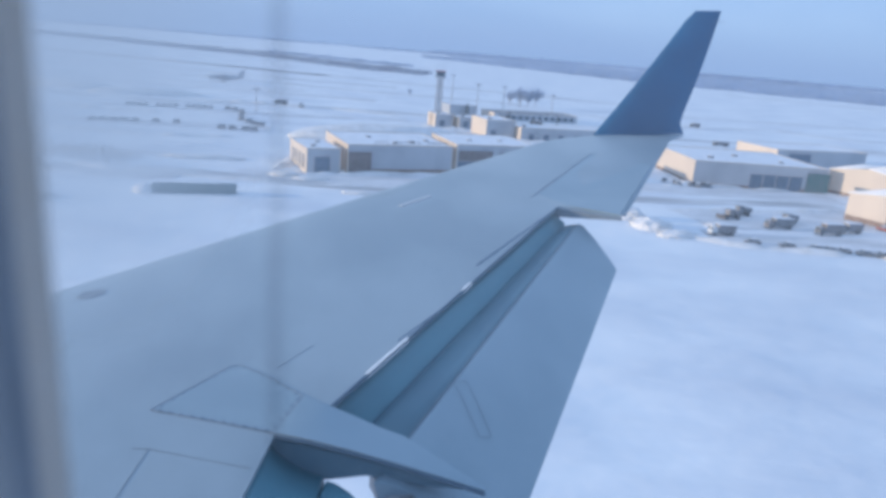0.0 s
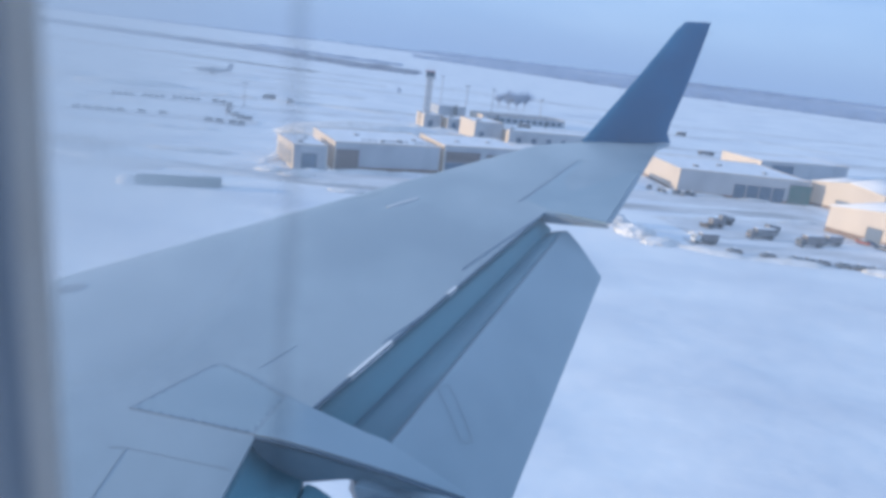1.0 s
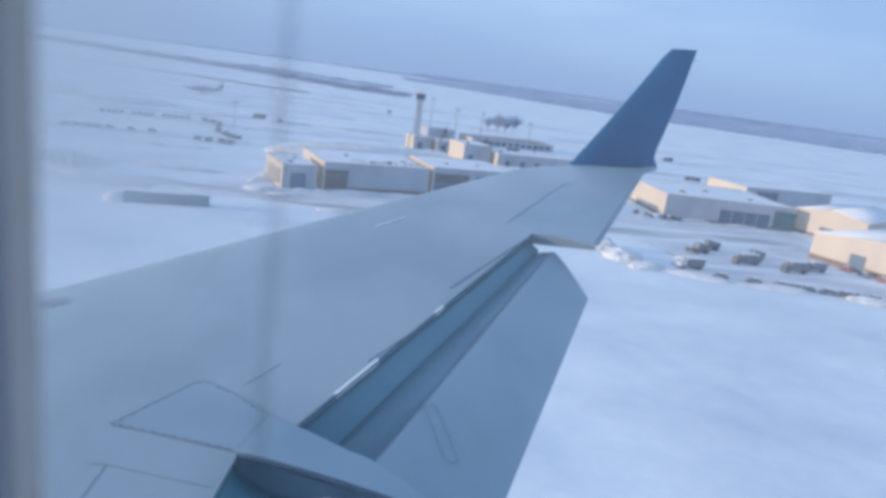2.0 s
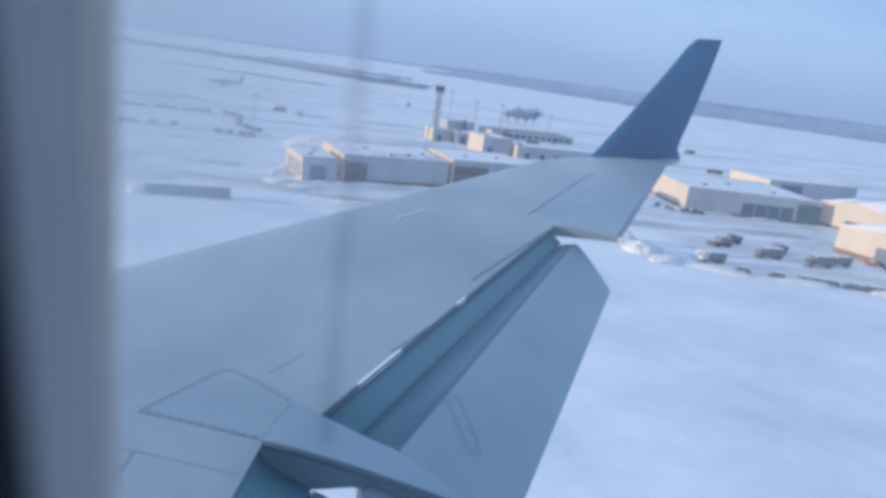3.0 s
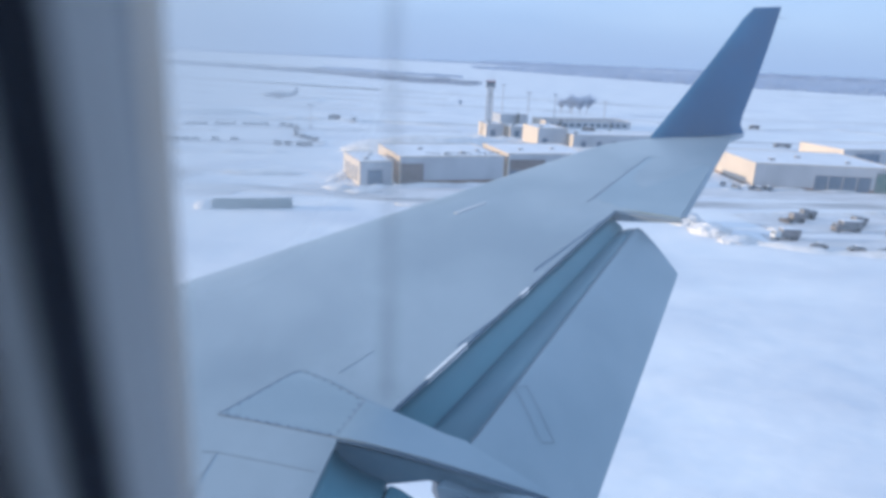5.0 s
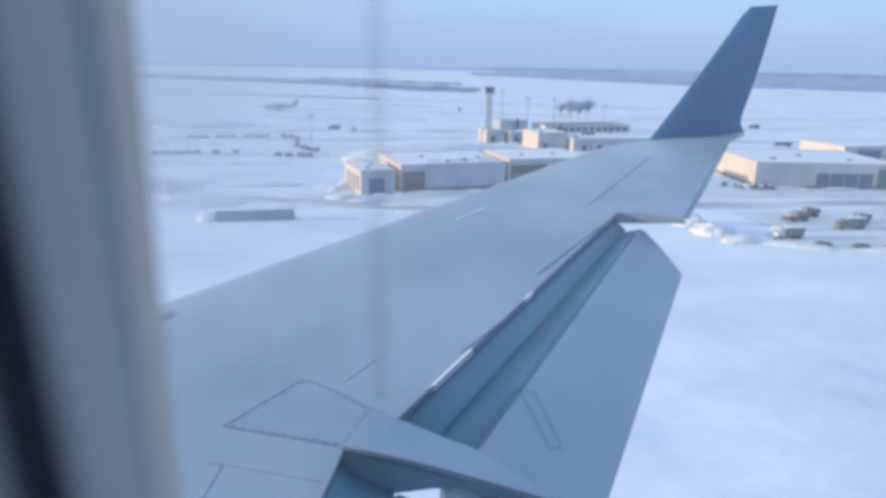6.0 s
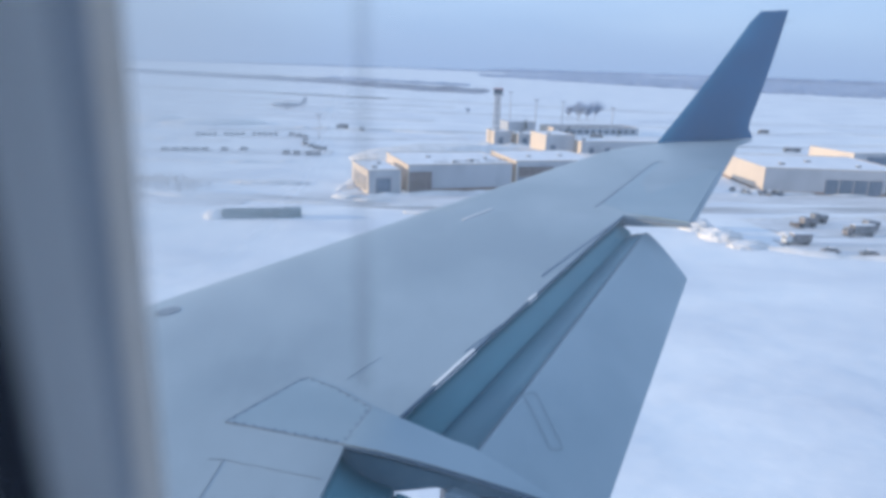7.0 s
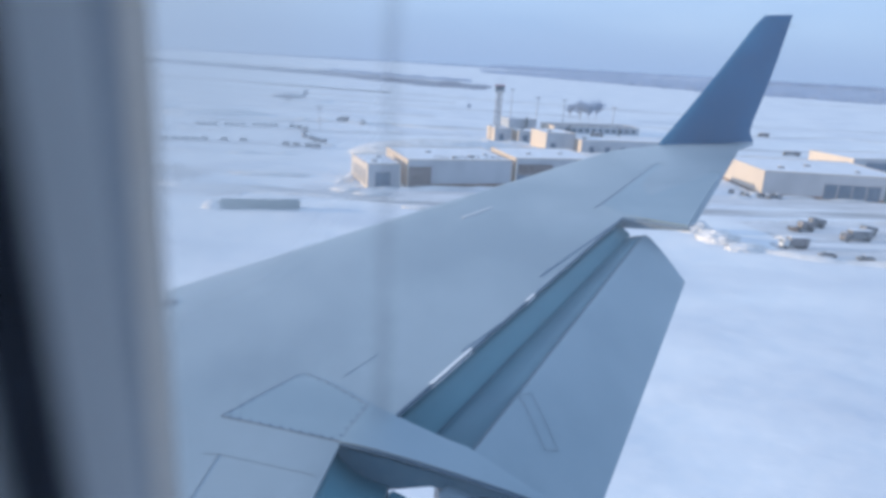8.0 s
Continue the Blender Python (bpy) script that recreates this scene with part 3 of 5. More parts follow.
def make_pane():
    m = bpy.data.materials.new("hazy_acrylic_pane")
    m.use_nodes = True
    n, k = m.node_tree.nodes, m.node_tree.links
    n.remove(n["Principled BSDF"])
    clear, haze, mix = n.new("ShaderNodeBsdfTransparent"), n.new("ShaderNodeBsdfTranslucent"), n.new("ShaderNodeMixShader")
    haze.inputs["Color"].default_value = (0.85, 0.82, 0.79, 1)
    tex, mr, co = n.new("ShaderNodeTexNoise"), n.new("ShaderNodeMapRange"), n.new("ShaderNodeTexCoord")
    tex.inputs["Scale"].default_value = 9.0
    k.new(co.outputs["Object"], tex.inputs["Vector"])
    mr.inputs["To Min"].default_value, mr.inputs["To Max"].default_value = 0.08, 0.18
    k.new(tex.outputs["Fac"], mr.inputs["Value"])
    sep, rim, add = n.new("ShaderNodeSeparateXYZ"), n.new("ShaderNodeMapRange"), n.new("ShaderNodeMath")
    k.new(co.outputs["Object"], sep.inputs[0])
    rim.interpolation_type = 'SMOOTHERSTEP'
    rim.inputs["From Min"].default_value, rim.inputs["From Max"].default_value = -0.15, 0.04
    rim.inputs["To Min"].default_value, rim.inputs["To Max"].default_value = 0.68, 0.0     # glare along the rim, painted as thicker haze
    k.new(sep.outputs["X"], rim.inputs["Value"])
    # painted glare fades towards the bottom of the pane
    high, rim_glare = n.new("ShaderNodeMapRange"), n.new("ShaderNodeMath")
    high.inputs["From Min"].default_value, high.inputs["From Max"].default_value = -0.17, -0.03
    high.inputs["To Min"].default_value, high.inputs["To Max"].default_value = 0.05, 1.0
    rim_glare.operation = 'MULTIPLY'
    k.new(sep.outputs["Z"], high.inputs["Value"])
    k.new(rim.outputs[0], rim_glare.inputs[0])
    k.new(high.outputs[0], rim_glare.inputs[1])
    k.new(rim_glare.outputs[0], add.inputs[0])
    # veil thickens upwards, standing for haze in the air outside
    low, air_haze = n.new("ShaderNodeMapRange"), n.new("ShaderNodeMath")
    low.inputs["From Min"].default_value, low.inputs["From Max"].default_value = -0.19, -0.05
    low.inputs["To Min"].default_value, low.inputs["To Max"].default_value = 0.25, 1.25
    air_haze.operation = 'MULTIPLY'
    k.new(sep.outputs["Z"], low.inputs["Value"])
    k.new(mr.outputs[0], air_haze.inputs[0])
    k.new(low.outputs[0], air_haze.inputs[1])
    k.new(air_haze.outputs[0], add.inputs[1])
    k.new(add.outputs[0], mix.inputs["Fac"])
    k.new(clear.outputs[0], mix.inputs[1])
    k.new(haze.outputs[0], mix.inputs[2])
    k.new(mix.outputs[0], n["Material Output"].inputs["Surface"])
    bm = bmesh.new()
    vs = [bm.verts.new(p) for p in ((-0.16, 0.118, -0.42), (0.40, 0.118, -0.42), (0.40, 0.118, 0.22), (-0.16, 0.118, 0.22))]
    bm.faces.new(vs)
    pane = part("pane", bm, m, cabin, "hazy scratched acrylic pane with painted rim glare and air haze")
    pane.visible_shadow = False
    s = bpy.data.materials.new("pane_smear")
    s.use_nodes = True
    n, k = s.node_tree.nodes, s.node_tree.links
    n.remove(n["Principled BSDF"])
    clear, dirt, mix = n.new("ShaderNodeBsdfTransparent"), n.new("ShaderNodeBsdfDiffuse"), n.new("ShaderNodeMixShader")
    dirt.inputs["Color"].default_value = (0.30, 0.31, 0.33, 1)
    tex, mr, co = n.new("ShaderNodeTexNoise"), n.new("ShaderNodeMapRange"), n.new("ShaderNodeTexCoord")
    tex.inputs["Scale"].default_value = 14.0
    k.new(co.outputs["Object"], tex.inputs["Vector"])
    mr.inputs["To Min"].default_value, mr.inputs["To Max"].default_value = 0.05, 0.34
    k.new(tex.outputs["Fac"], mr.inputs["Value"])
    k.new(mr.outputs[0], mix.inputs["Fac"])
    k.new(clear.outputs[0], mix.inputs[1])
    k.new(dirt.outputs[0], mix.inputs[2])
    k.new(mix.outputs[0], n["Material Output"].inputs["Surface"])
    bm = bmesh.new()
    rows = []
    for i in range(25):
        z = 0.16 - 0.34 * i / 24
        c = -0.022 + 0.0012 * noise.noise((i * 0.3, 2, 0))
        h = 0.0030 + 0.0012 * noise.noise((i * 0.4, 7, 0))
        rows.append([Vector((c - h, 0.1170, z)), Vector((c + h, 0.1170, z))])
    loft(bm, rows)
    smear = part("smear", bm, s, cabin, "greyish vertical smear on the pane")
    smear.visible_shadow = False


make_pane()


def make_cabin():
    """Rounded lining behind the eye, open at this window and at some windows opposite."""
    lining = material("cabin_lining", (0.80, 0.80, 0.79), 0.8, size=0.5)
    c = thing("cabin", pose(0, -1.22, 44.55), "pale rounded cabin lining with windows opposite", "cabin", kind="structure")
    r = 1.55
    near = [-2.3, -1.6, -1.2, -0.7, -0.25, 0.64, 1.0, 1.4, 1.9, 2.5]
    far = [-2.3, -2.1, -1.8, -1.2, -0.9, -0.3, 0.0, 0.6, 0.9, 1.5, 1.8, 2.5]      # a window in every second bay
    angles = [radians(a) for a in (-24, -12, 0, 11, 22, 33.5, 45, 56, 67, 78, 90, 102, 113, 124, 135, 147, 158, 169, 180, 192, 204)]
    for part_name, xs, lo, hi in (("side_lining", near, 0, 7), ("ceiling_panel", near, 7, 15), ("far_lining", far, 15, 20)):
        bm = bmesh.new()
        grid = [[bm.verts.new((x, r * math.cos(a), r * math.sin(a))) for a in angles[lo:hi + 1]] for x in xs]
        for i in range(len(xs) - 1):
            for j in range(hi - lo):
                mid = (angles[lo + j] + angles[lo + j + 1]) / 2
                if part_name == "side_lining" and i == 4 and j in (1, 2, 3, 4):
                    continue
                if part_name == "far_lining" and i % 2 == 1 and 0.1 < r * math.sin(mid) < 0.7:
                    continue
                bm.faces.new((grid[i][j], grid[i + 1][j], grid[i + 1][j + 1], grid[i][j + 1]))
        bmesh.ops.solidify(bm, geom=list(bm.faces), thickness=0.03)
        part(part_name, bm, lining, c, "", True)
    part("floor", boxes((-2.3, 2.5, -1.38, 1.38, -0.70, -0.65)), lining, c)
    for x in (-2.34, 2.5):
        bm = bmesh.new()
        rim = [(r * math.cos(2 * math.pi * k / 32), r * math.sin(2 * math.pi * k / 32)) for k in range(32)]
        prism(bm, [(x, y, z) for y, z in rim], [(x + 0.04, y, z) for y, z in rim])
        part("bulkhead", bm, lining, c)
    for x0, x1, y0, y1, z0, z1 in ((-0.29, 0.68, 1.25, 1.54, -0.36, -0.31), (-0.29, 0.68, 1.24, 1.31, 0.84, 0.88),
                                   (-0.29, -0.25, 1.25, 1.50, -0.31, 0.84), (0.64, 0.68, 1.25, 1.50, -0.31, 0.84)):
        part("window_jamb", boxes((x0, x1, y0, y1, z0, z1)), lining, c)


make_cabin()


def make_fuselage():
    """Outer skin round the cabin, cut away at the windows."""
    cy, cz, r = -1.22, 44.55, 1.62
    xs = [-9 + 0.3 * i for i in range(64)]
    n = 48
    verts = [(x, cy + r * math.cos(2 * math.pi * j / n), cz + r * math.sin(2 * math.pi * j / n)) for x in xs for j in range(n)]
    faces = []
    for i in range(len(xs) - 1):
        for j in range(n):
            a = 2 * math.pi * (j + 0.5) / n
            y, z, x = cy + r * math.cos(a), cz + r * math.sin(a), xs[i] + 0.15
            if y > -0.2 and -0.55 < x < 0.95 and 44.3 < z < 45.5:
                continue
            if abs(z - 45.0) < 0.32 and (y < -1.5 or abs(x) > 1.2) and int((x + 20) / 0.3) % 3 < 1:
                continue
            faces.append((i * n + j, i * n + (j + 1) % n, (i + 1) * n + (j + 1) % n, (i + 1) * n + j))
    ob = raw_part("fuselage", verts, faces, HULL, airliner, "blue-grey fuselage skin with a row of windows")
    ob.data.shade_smooth()


make_fuselage()


# ---- buildings of the airfield ----
def building(name, x, y, turn, L, D, H, wall, label, end_wall=None, doors=(), windows=(), plinth=0.0, units=(), ribs=0.0, slope=0.0, category="hangar", roof=None):
    """A flat-roofed block. (x, y): the near corner of its left end; L along the front, D deep; slope: how far the ridge stands over the eaves."""
    b = thing(name, pose(x, y, 0, 0, 0, turn), label, category)
    # ends get the warm sunlit colour where end_wall differs from wall
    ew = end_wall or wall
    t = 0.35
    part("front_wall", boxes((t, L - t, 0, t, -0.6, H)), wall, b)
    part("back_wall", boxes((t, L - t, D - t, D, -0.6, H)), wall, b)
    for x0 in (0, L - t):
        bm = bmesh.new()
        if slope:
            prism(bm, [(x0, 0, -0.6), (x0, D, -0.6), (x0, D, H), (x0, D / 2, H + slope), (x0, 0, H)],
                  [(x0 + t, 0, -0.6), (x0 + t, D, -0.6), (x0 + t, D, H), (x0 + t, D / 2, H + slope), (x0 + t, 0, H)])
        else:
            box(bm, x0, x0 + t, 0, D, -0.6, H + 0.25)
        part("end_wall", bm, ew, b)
    bm = bmesh.new()
    if slope:
        for s in (0, 1):
            ya, yb = (-0.5, D / 2) if s == 0 else (D / 2, D + 0.5)
            za, zb = (H - 0.1, H + slope) if s == 0 else (H + slope, H - 0.1)
            prism(bm, [(-0.4, ya, za), (L + 0.4, ya, za), (L + 0.4, yb, zb), (-0.4, yb, zb)],
                  [(-0.4, ya, za + 0.4), (L + 0.4, ya, za + 0.4), (L + 0.4, yb, zb + 0.4), (-0.4, yb, zb + 0.4)])
    else:
        rows = []
        for i in range(9):
            row = []
            for j in range(7):
                row.append((0.2 + (L - 0.4) * i / 8, 0.2 + (D - 0.4) * j / 6, H - 0.02 + (0.30 + 0.22 * noise.noise((i * 0.9 + x, j * 0.8, y))) * (1 if 0 < i < 8 and 0 < j < 6 else 0.5)))
            rows.append(row)
        loft(bm, rows)
    part("roof", bm, roof or ROOF_SNOW, b, "snow-covered roof", True)
    if not slope:
        for py in (-0.12, D - 0.1):
            part("parapet", boxes((-0.12, L + 0.12, py, py + 0.22, H + 0.1, H + 0.38)), ew, b)
    if plinth:
        part("plinth", boxes((0.02, L - 0.02, -0.06, -0.003, -0.6, plinth), (-0.06, -0.003, -0.05, D, -0.6, plinth)), WALL_BASE, b, "brown brick plinth")
    if ribs:
        n = int(L / ribs)
        for i in range(1, n):
            part("cladding_rib", boxes((i * ribs - 0.06, i * ribs + 0.06, -0.05, -0.002, max(0, plinth), H)), wall, b)
    for face, at, w, z0, h, mat in doors:
        door = None
        if face == "front":
            door = part("door", boxes((at, at + w, -0.10, -0.004, z0, z0 + h)), mat, b)
            fr = boxes((at - 0.2, at, -0.16, -0.002, z0, z0 + h + 0.2), (at + w, at + w + 0.2, -0.16, -0.002, z0, z0 + h + 0.2), (at, at + w, -0.16, -0.002, z0 + h, z0 + h + 0.2))
            n = max(2, int(w / 3))
            for i in range(1, n):
                part("door_seam", boxes((at + w * i / n - 0.06, at + w * i / n + 0.06, -0.13, -0.10, z0, z0 + h)), STEEL, door)
        else:
            door = part("door", boxes((-0.10, -0.004, at, at + w, z0, z0 + h)), mat, b)
            fr = boxes((-0.16, -0.002, at - 0.2, at, z0, z0 + h + 0.2), (-0.16, -0.002, at + w, at + w + 0.2, z0, z0 + h + 0.2), (-0.16, -0.002, at, at + w, z0 + h, z0 + h + 0.2))
        part("door_frame", fr, STEEL, door)
    for face, at, w, z0, h in windows:
        args = (at, at + w, -0.07, -0.004, z0, z0 + h) if face == "front" else (-0.07, -0.004, at, at + w, z0, z0 + h)
        wi = part("window", boxes(args), DARK_GLASS, b)
        if face == "front":
            part("sill", boxes((at - 0.1, at + w + 0.1, -0.14, -0.003, z0 - 0.12, z0)), STEEL, wi)
    for ux, uy, us, uh in units:
        u = part("roof_unit", boxes((ux, ux + us, uy, uy + us * 0.8, H, H + uh)), STEEL, b)
        part("unit_snow", boxes((ux + 0.05, ux + us - 0.05, uy + 0.05, uy + us * 0.8 - 0.05, H + uh, H + uh + 0.2)), ROOF_SNOW, u)
    return b


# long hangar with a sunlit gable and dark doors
building("office_block", -22.5, 232, 20, 12, 24, 8.2, WALL_GREY, "grey office block with sunlit cream end beside the hangar", WALL_SUN_CREAM,
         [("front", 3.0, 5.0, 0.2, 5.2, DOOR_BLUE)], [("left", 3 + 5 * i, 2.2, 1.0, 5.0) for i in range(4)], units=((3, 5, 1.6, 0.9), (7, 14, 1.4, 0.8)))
hangar = building("hangar", -9.0, 238.5, 17, 40, 34, 9.5, WALL_GREY, "long grey hangar with snow roof and recessed dark bay", WALL_SUN_CREAM,
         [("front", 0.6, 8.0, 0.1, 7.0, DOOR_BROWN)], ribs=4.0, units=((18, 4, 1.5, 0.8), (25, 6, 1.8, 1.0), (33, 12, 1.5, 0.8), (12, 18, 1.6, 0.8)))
# skirt of shadow at the wall's foot, drawn as a dark band
part("base_shadow", boxes((9.0, 39.9, -0.07, -0.004, -0.5, 1.1)), WALL_BASE, hangar, "dark band drawn as shadow along the hangar base")
for x0, x1 in ((10.0, 15.0), (17.0, 27.0), (30.0, 38.0)):
    bm = boxes((x0, x1, 1.2, 1.3, 10.9, 11.05), (x0, x1, 1.2, 1.3, 10.35, 10.45))
    for k in range(int((x1 - x0) / 2.5) + 1):
        box(bm, x0 + 2.5 * k, x0 + 2.5 * k + 0.12, 1.18, 1.32, 9.5, 11.05)
    part("roof_rail", bm, STEEL, hangar, "dark steel roof rail")
building("hangar", 30.5, 249.5, 14, 34, 30, 10.5, WALL_GREY, "grey hangar with two dark blue doors under brown head panels", WALL_SUN_CREAM,
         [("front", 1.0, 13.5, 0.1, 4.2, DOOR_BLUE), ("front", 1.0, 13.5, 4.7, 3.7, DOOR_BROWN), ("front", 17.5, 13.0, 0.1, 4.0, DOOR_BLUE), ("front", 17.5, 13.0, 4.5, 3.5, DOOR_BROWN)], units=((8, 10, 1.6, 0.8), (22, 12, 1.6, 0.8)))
building("workshop", 65.0, 257.0, 12, 34, 24, 7.0, WALL_GREY, "low grey workshop with snow on its roof", WALL_SUN_CREAM,
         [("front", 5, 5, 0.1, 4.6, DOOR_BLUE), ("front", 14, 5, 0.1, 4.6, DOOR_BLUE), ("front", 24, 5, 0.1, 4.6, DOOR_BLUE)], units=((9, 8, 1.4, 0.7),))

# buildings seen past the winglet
building("warehouse", 127.5, 259, -2, 56, 44, 9.5, WALL_GREY, "grey warehouse with cream sunlit end and blue dock doors", WALL_SUN_CREAM,
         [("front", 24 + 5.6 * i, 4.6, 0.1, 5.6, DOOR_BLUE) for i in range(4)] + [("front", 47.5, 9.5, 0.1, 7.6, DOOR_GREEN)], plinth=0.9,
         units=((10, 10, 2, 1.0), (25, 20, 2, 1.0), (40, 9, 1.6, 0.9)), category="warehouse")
building("hangar", 203.0, 239, 34, 50, 28, 9.5, WALL_SUN_CREAM, "cream hangar with sunlit end wall and shallow snow roof", WALL_SUN_CREAM,
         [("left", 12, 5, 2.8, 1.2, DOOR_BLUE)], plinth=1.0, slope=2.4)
building("hangar", 181.0, 165, 26, 66, 50, 9.0, WALL_GREY, "large hangar with sunlit cream wall and steel-blue doors", WALL_SUN_CREAM,
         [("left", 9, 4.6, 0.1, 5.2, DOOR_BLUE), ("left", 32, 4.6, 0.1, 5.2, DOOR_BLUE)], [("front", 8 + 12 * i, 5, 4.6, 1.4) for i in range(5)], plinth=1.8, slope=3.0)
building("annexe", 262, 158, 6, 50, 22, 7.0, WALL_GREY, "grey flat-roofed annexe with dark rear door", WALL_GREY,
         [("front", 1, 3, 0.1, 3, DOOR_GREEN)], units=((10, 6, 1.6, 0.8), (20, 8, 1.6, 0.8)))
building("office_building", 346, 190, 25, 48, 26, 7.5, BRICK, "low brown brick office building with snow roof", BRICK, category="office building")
building("office_building", 362, 178, 18, 34, 20, 6.0, WALL_SUN_CREAM, "white office building with tall windows by the car park", WALL_SUN_CREAM,
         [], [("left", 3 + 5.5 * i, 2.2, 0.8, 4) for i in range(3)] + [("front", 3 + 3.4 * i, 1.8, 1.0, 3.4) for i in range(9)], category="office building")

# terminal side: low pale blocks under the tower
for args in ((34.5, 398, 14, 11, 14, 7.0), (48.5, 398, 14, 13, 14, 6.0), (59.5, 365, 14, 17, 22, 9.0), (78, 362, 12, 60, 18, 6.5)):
    building("terminal_block", *args, WALL_GREY, "low terminal block with cream sunlit end and snowy roof", WALL_SUN_CREAM,
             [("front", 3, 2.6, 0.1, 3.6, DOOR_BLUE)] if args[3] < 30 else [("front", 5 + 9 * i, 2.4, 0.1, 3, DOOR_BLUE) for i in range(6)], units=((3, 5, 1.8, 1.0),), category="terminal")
building("terminal", 80, 462, 14, 64, 24, 4.5, WALL_GREY, "long low terminal with dark roof edge", WALL_SUN_CREAM, [], [("front", 3 + 5 * i, 3, 1.2, 2) for i in range(12)], roof=DARK_ROOF, category="terminal")
building("hangar", 205, 330, 12, 60, 30, 8, WALL_GREY, "far grey hangar with snowy roof", WALL_SUN_CREAM, [("front", 8, 14, 0.1, 6, DOOR_BLUE)])
building("terminal_block", 50, 470, 14, 20, 16, 7, WALL_GREY, "grey equipment block at the foot of the tower", WALL_GREY, category="terminal")

# blocks further along the field
building("brick_building", -403, 292, 12, 56, 30, 8.5, BRICK, "brown brick building with low snowy roof", BRICK, [("front", 20, 5, 0.1, 5, DOOR_BLUE)], category="building")
building("brick_tower_block", -424, 317, 12, 20, 16, 18, WALL_GREY, "taller cream block with sunlit end", WALL_SUN_CREAM, category="building")


# ---- control tower, masts ----
def make_control_tower():
    b = thing("control_tower", pose(41, 458, 0), "lattice airfield tower with glazed cab, steel paled for haze", "control tower")
    for i in (-2.1, 2.1):
        for j in (-2.1, 2.1):
            bm = bmesh.new()
            tube(bm, (i, j, -0.5), (i * 0.8, j * 0.8, 25), 0.28, 0.2, 6)
            part("shaft_leg", bm, HAZE_STEEL, b)
    for k in range(6):
        z, r = 4.0 * k, 2.1 - 0.07 * k
        part("landing", boxes((-r, r, -r, r, z + 3.8, z + 4.0)), HAZE_STEEL, b)
        for y in (-r, r):
            bm = bmesh.new()
            tube(bm, (-r, y, z), (r, y, z + 3.8), 0.12, 0.12, 5)
            tube(bm, (r, y, z), (-r, y, z + 3.8), 0.12, 0.12, 5)
            part("bracing", bm, HAZE_STEEL, b)
    part("stair_core", boxes((-0.5, 0.5, -0.5, 0.5, 0, 26)), HAZE_STEEL, b)
    part("gallery", boxes((-3.2, 3.2, -3.2, 3.2, 25, 26.2)), HAZE_STEEL, b)
    bm = bmesh.new()
    prism(bm, [(-2.5, -2.5, 26.2), (2.5, -2.5, 26.2), (2.5, 2.5, 26.2), (-2.5, 2.5, 26.2)], [(-3.1, -3.1, 29), (3.1, -3.1, 29), (3.1, 3.1, 29), (-3.1, 3.1, 29)])
    part("cab_glazing", bm, DARK_GLASS, b)
    part("cab_roof", boxes((-3.3, 3.3, -3.3, 3.3, 29, 29.6)), TOWER_RED, b)
    for x, y, h in ((-2, 0, 4), (2, 1, 5), (0, -2, 3)):
        bm = bmesh.new()
        tube(bm, (x, y, 29.6), (x, y, 29.6 + h), 0.12, 0.06, 6)
        part("antenna", bm, HAZE_STEEL, b)


make_control_tower()


def mast(x, y, h):
    b = thing("light_mast", pose(x, y, 0), "tall steel apron floodlight mast", "light mast", "apron masts")
    bm = bmesh.new()
    tube(bm, (0, 0, -0.4), (0, 0, h), 0.42, 0.24, 8)
    part("pole", bm, HAZE_STEEL, b)
    part("lamp_bar", boxes((-2.0, 2.0, -0.3, 0.3, h - 0.5, h)), HAZE_STEEL, b)
    for i in range(4):
        part("floodlight", boxes((-1.8 + 1.0 * i, -1.2 + 1.0 * i, -0.7, -0.3, h - 0.7, h + 0.2)), HAZE_STEEL, b)


for x, y, h in ((59, 545, 24), (72.5, 497, 21), (101, 548, 18), (134, 520, 16), (-67, 398, 14)):
    mast(x, y, h)


# ---- trees ----
def bare_tree(x, y, h, seed):
    rnd = random.Random(seed)
    b = thing("bare_tree", pose(x, y, 0), "leafless deciduous tree standing in snow, paled for haze", "tree", "bare trees")
    bm = bmesh.new()
    verts, faces = [], []

    def limb(p, d, length, r, depth):
        q = p + d * length
        tube(bm, p, q, r, r * 0.6, 5)
        if depth <= 2:
            for _ in range(18):
                c = p.lerp(q, rnd.uniform(0.1, 1.0))
                e = (d * 0.6 + Vector((rnd.uniform(-1, 1), rnd.uniform(-1, 1), rnd.uniform(-0.4, 0.8)))).normalized() * h * rnd.uniform(0.05, 0.12)
                s = e.orthogonal().normalized() * h * 0.0011
                k = len(verts)
                verts.extend([c - s, c + s, c + e])
                faces.append((k, k + 1, k + 2))
        if depth == 0:
            return
        for _ in range(5 if depth > 2 else 3):
            e = (d * 0.75 + Vector((rnd.uniform(-0.95, 0.95), rnd.uniform(-0.95, 0.95), rnd.uniform(0.0, 0.75)))).normalized()
            limb(p.lerp(q, rnd.uniform(0.2, 1.0)), e, length * rnd.uniform(0.65, 0.95), r * 0.55, depth - 1)
    limb(Vector((0, 0, -0.3)), Vector((rnd.uniform(-.05, .05), 0, 1)).normalized(), h * 0.24, h * 0.012, 4)
    part("trunk", bm, BARK, b)
    raw_part("crown", verts, faces, HAZE_WOOD, b, "fine twigs in haze-paled blue")
    return b


rnd = random.Random(4)
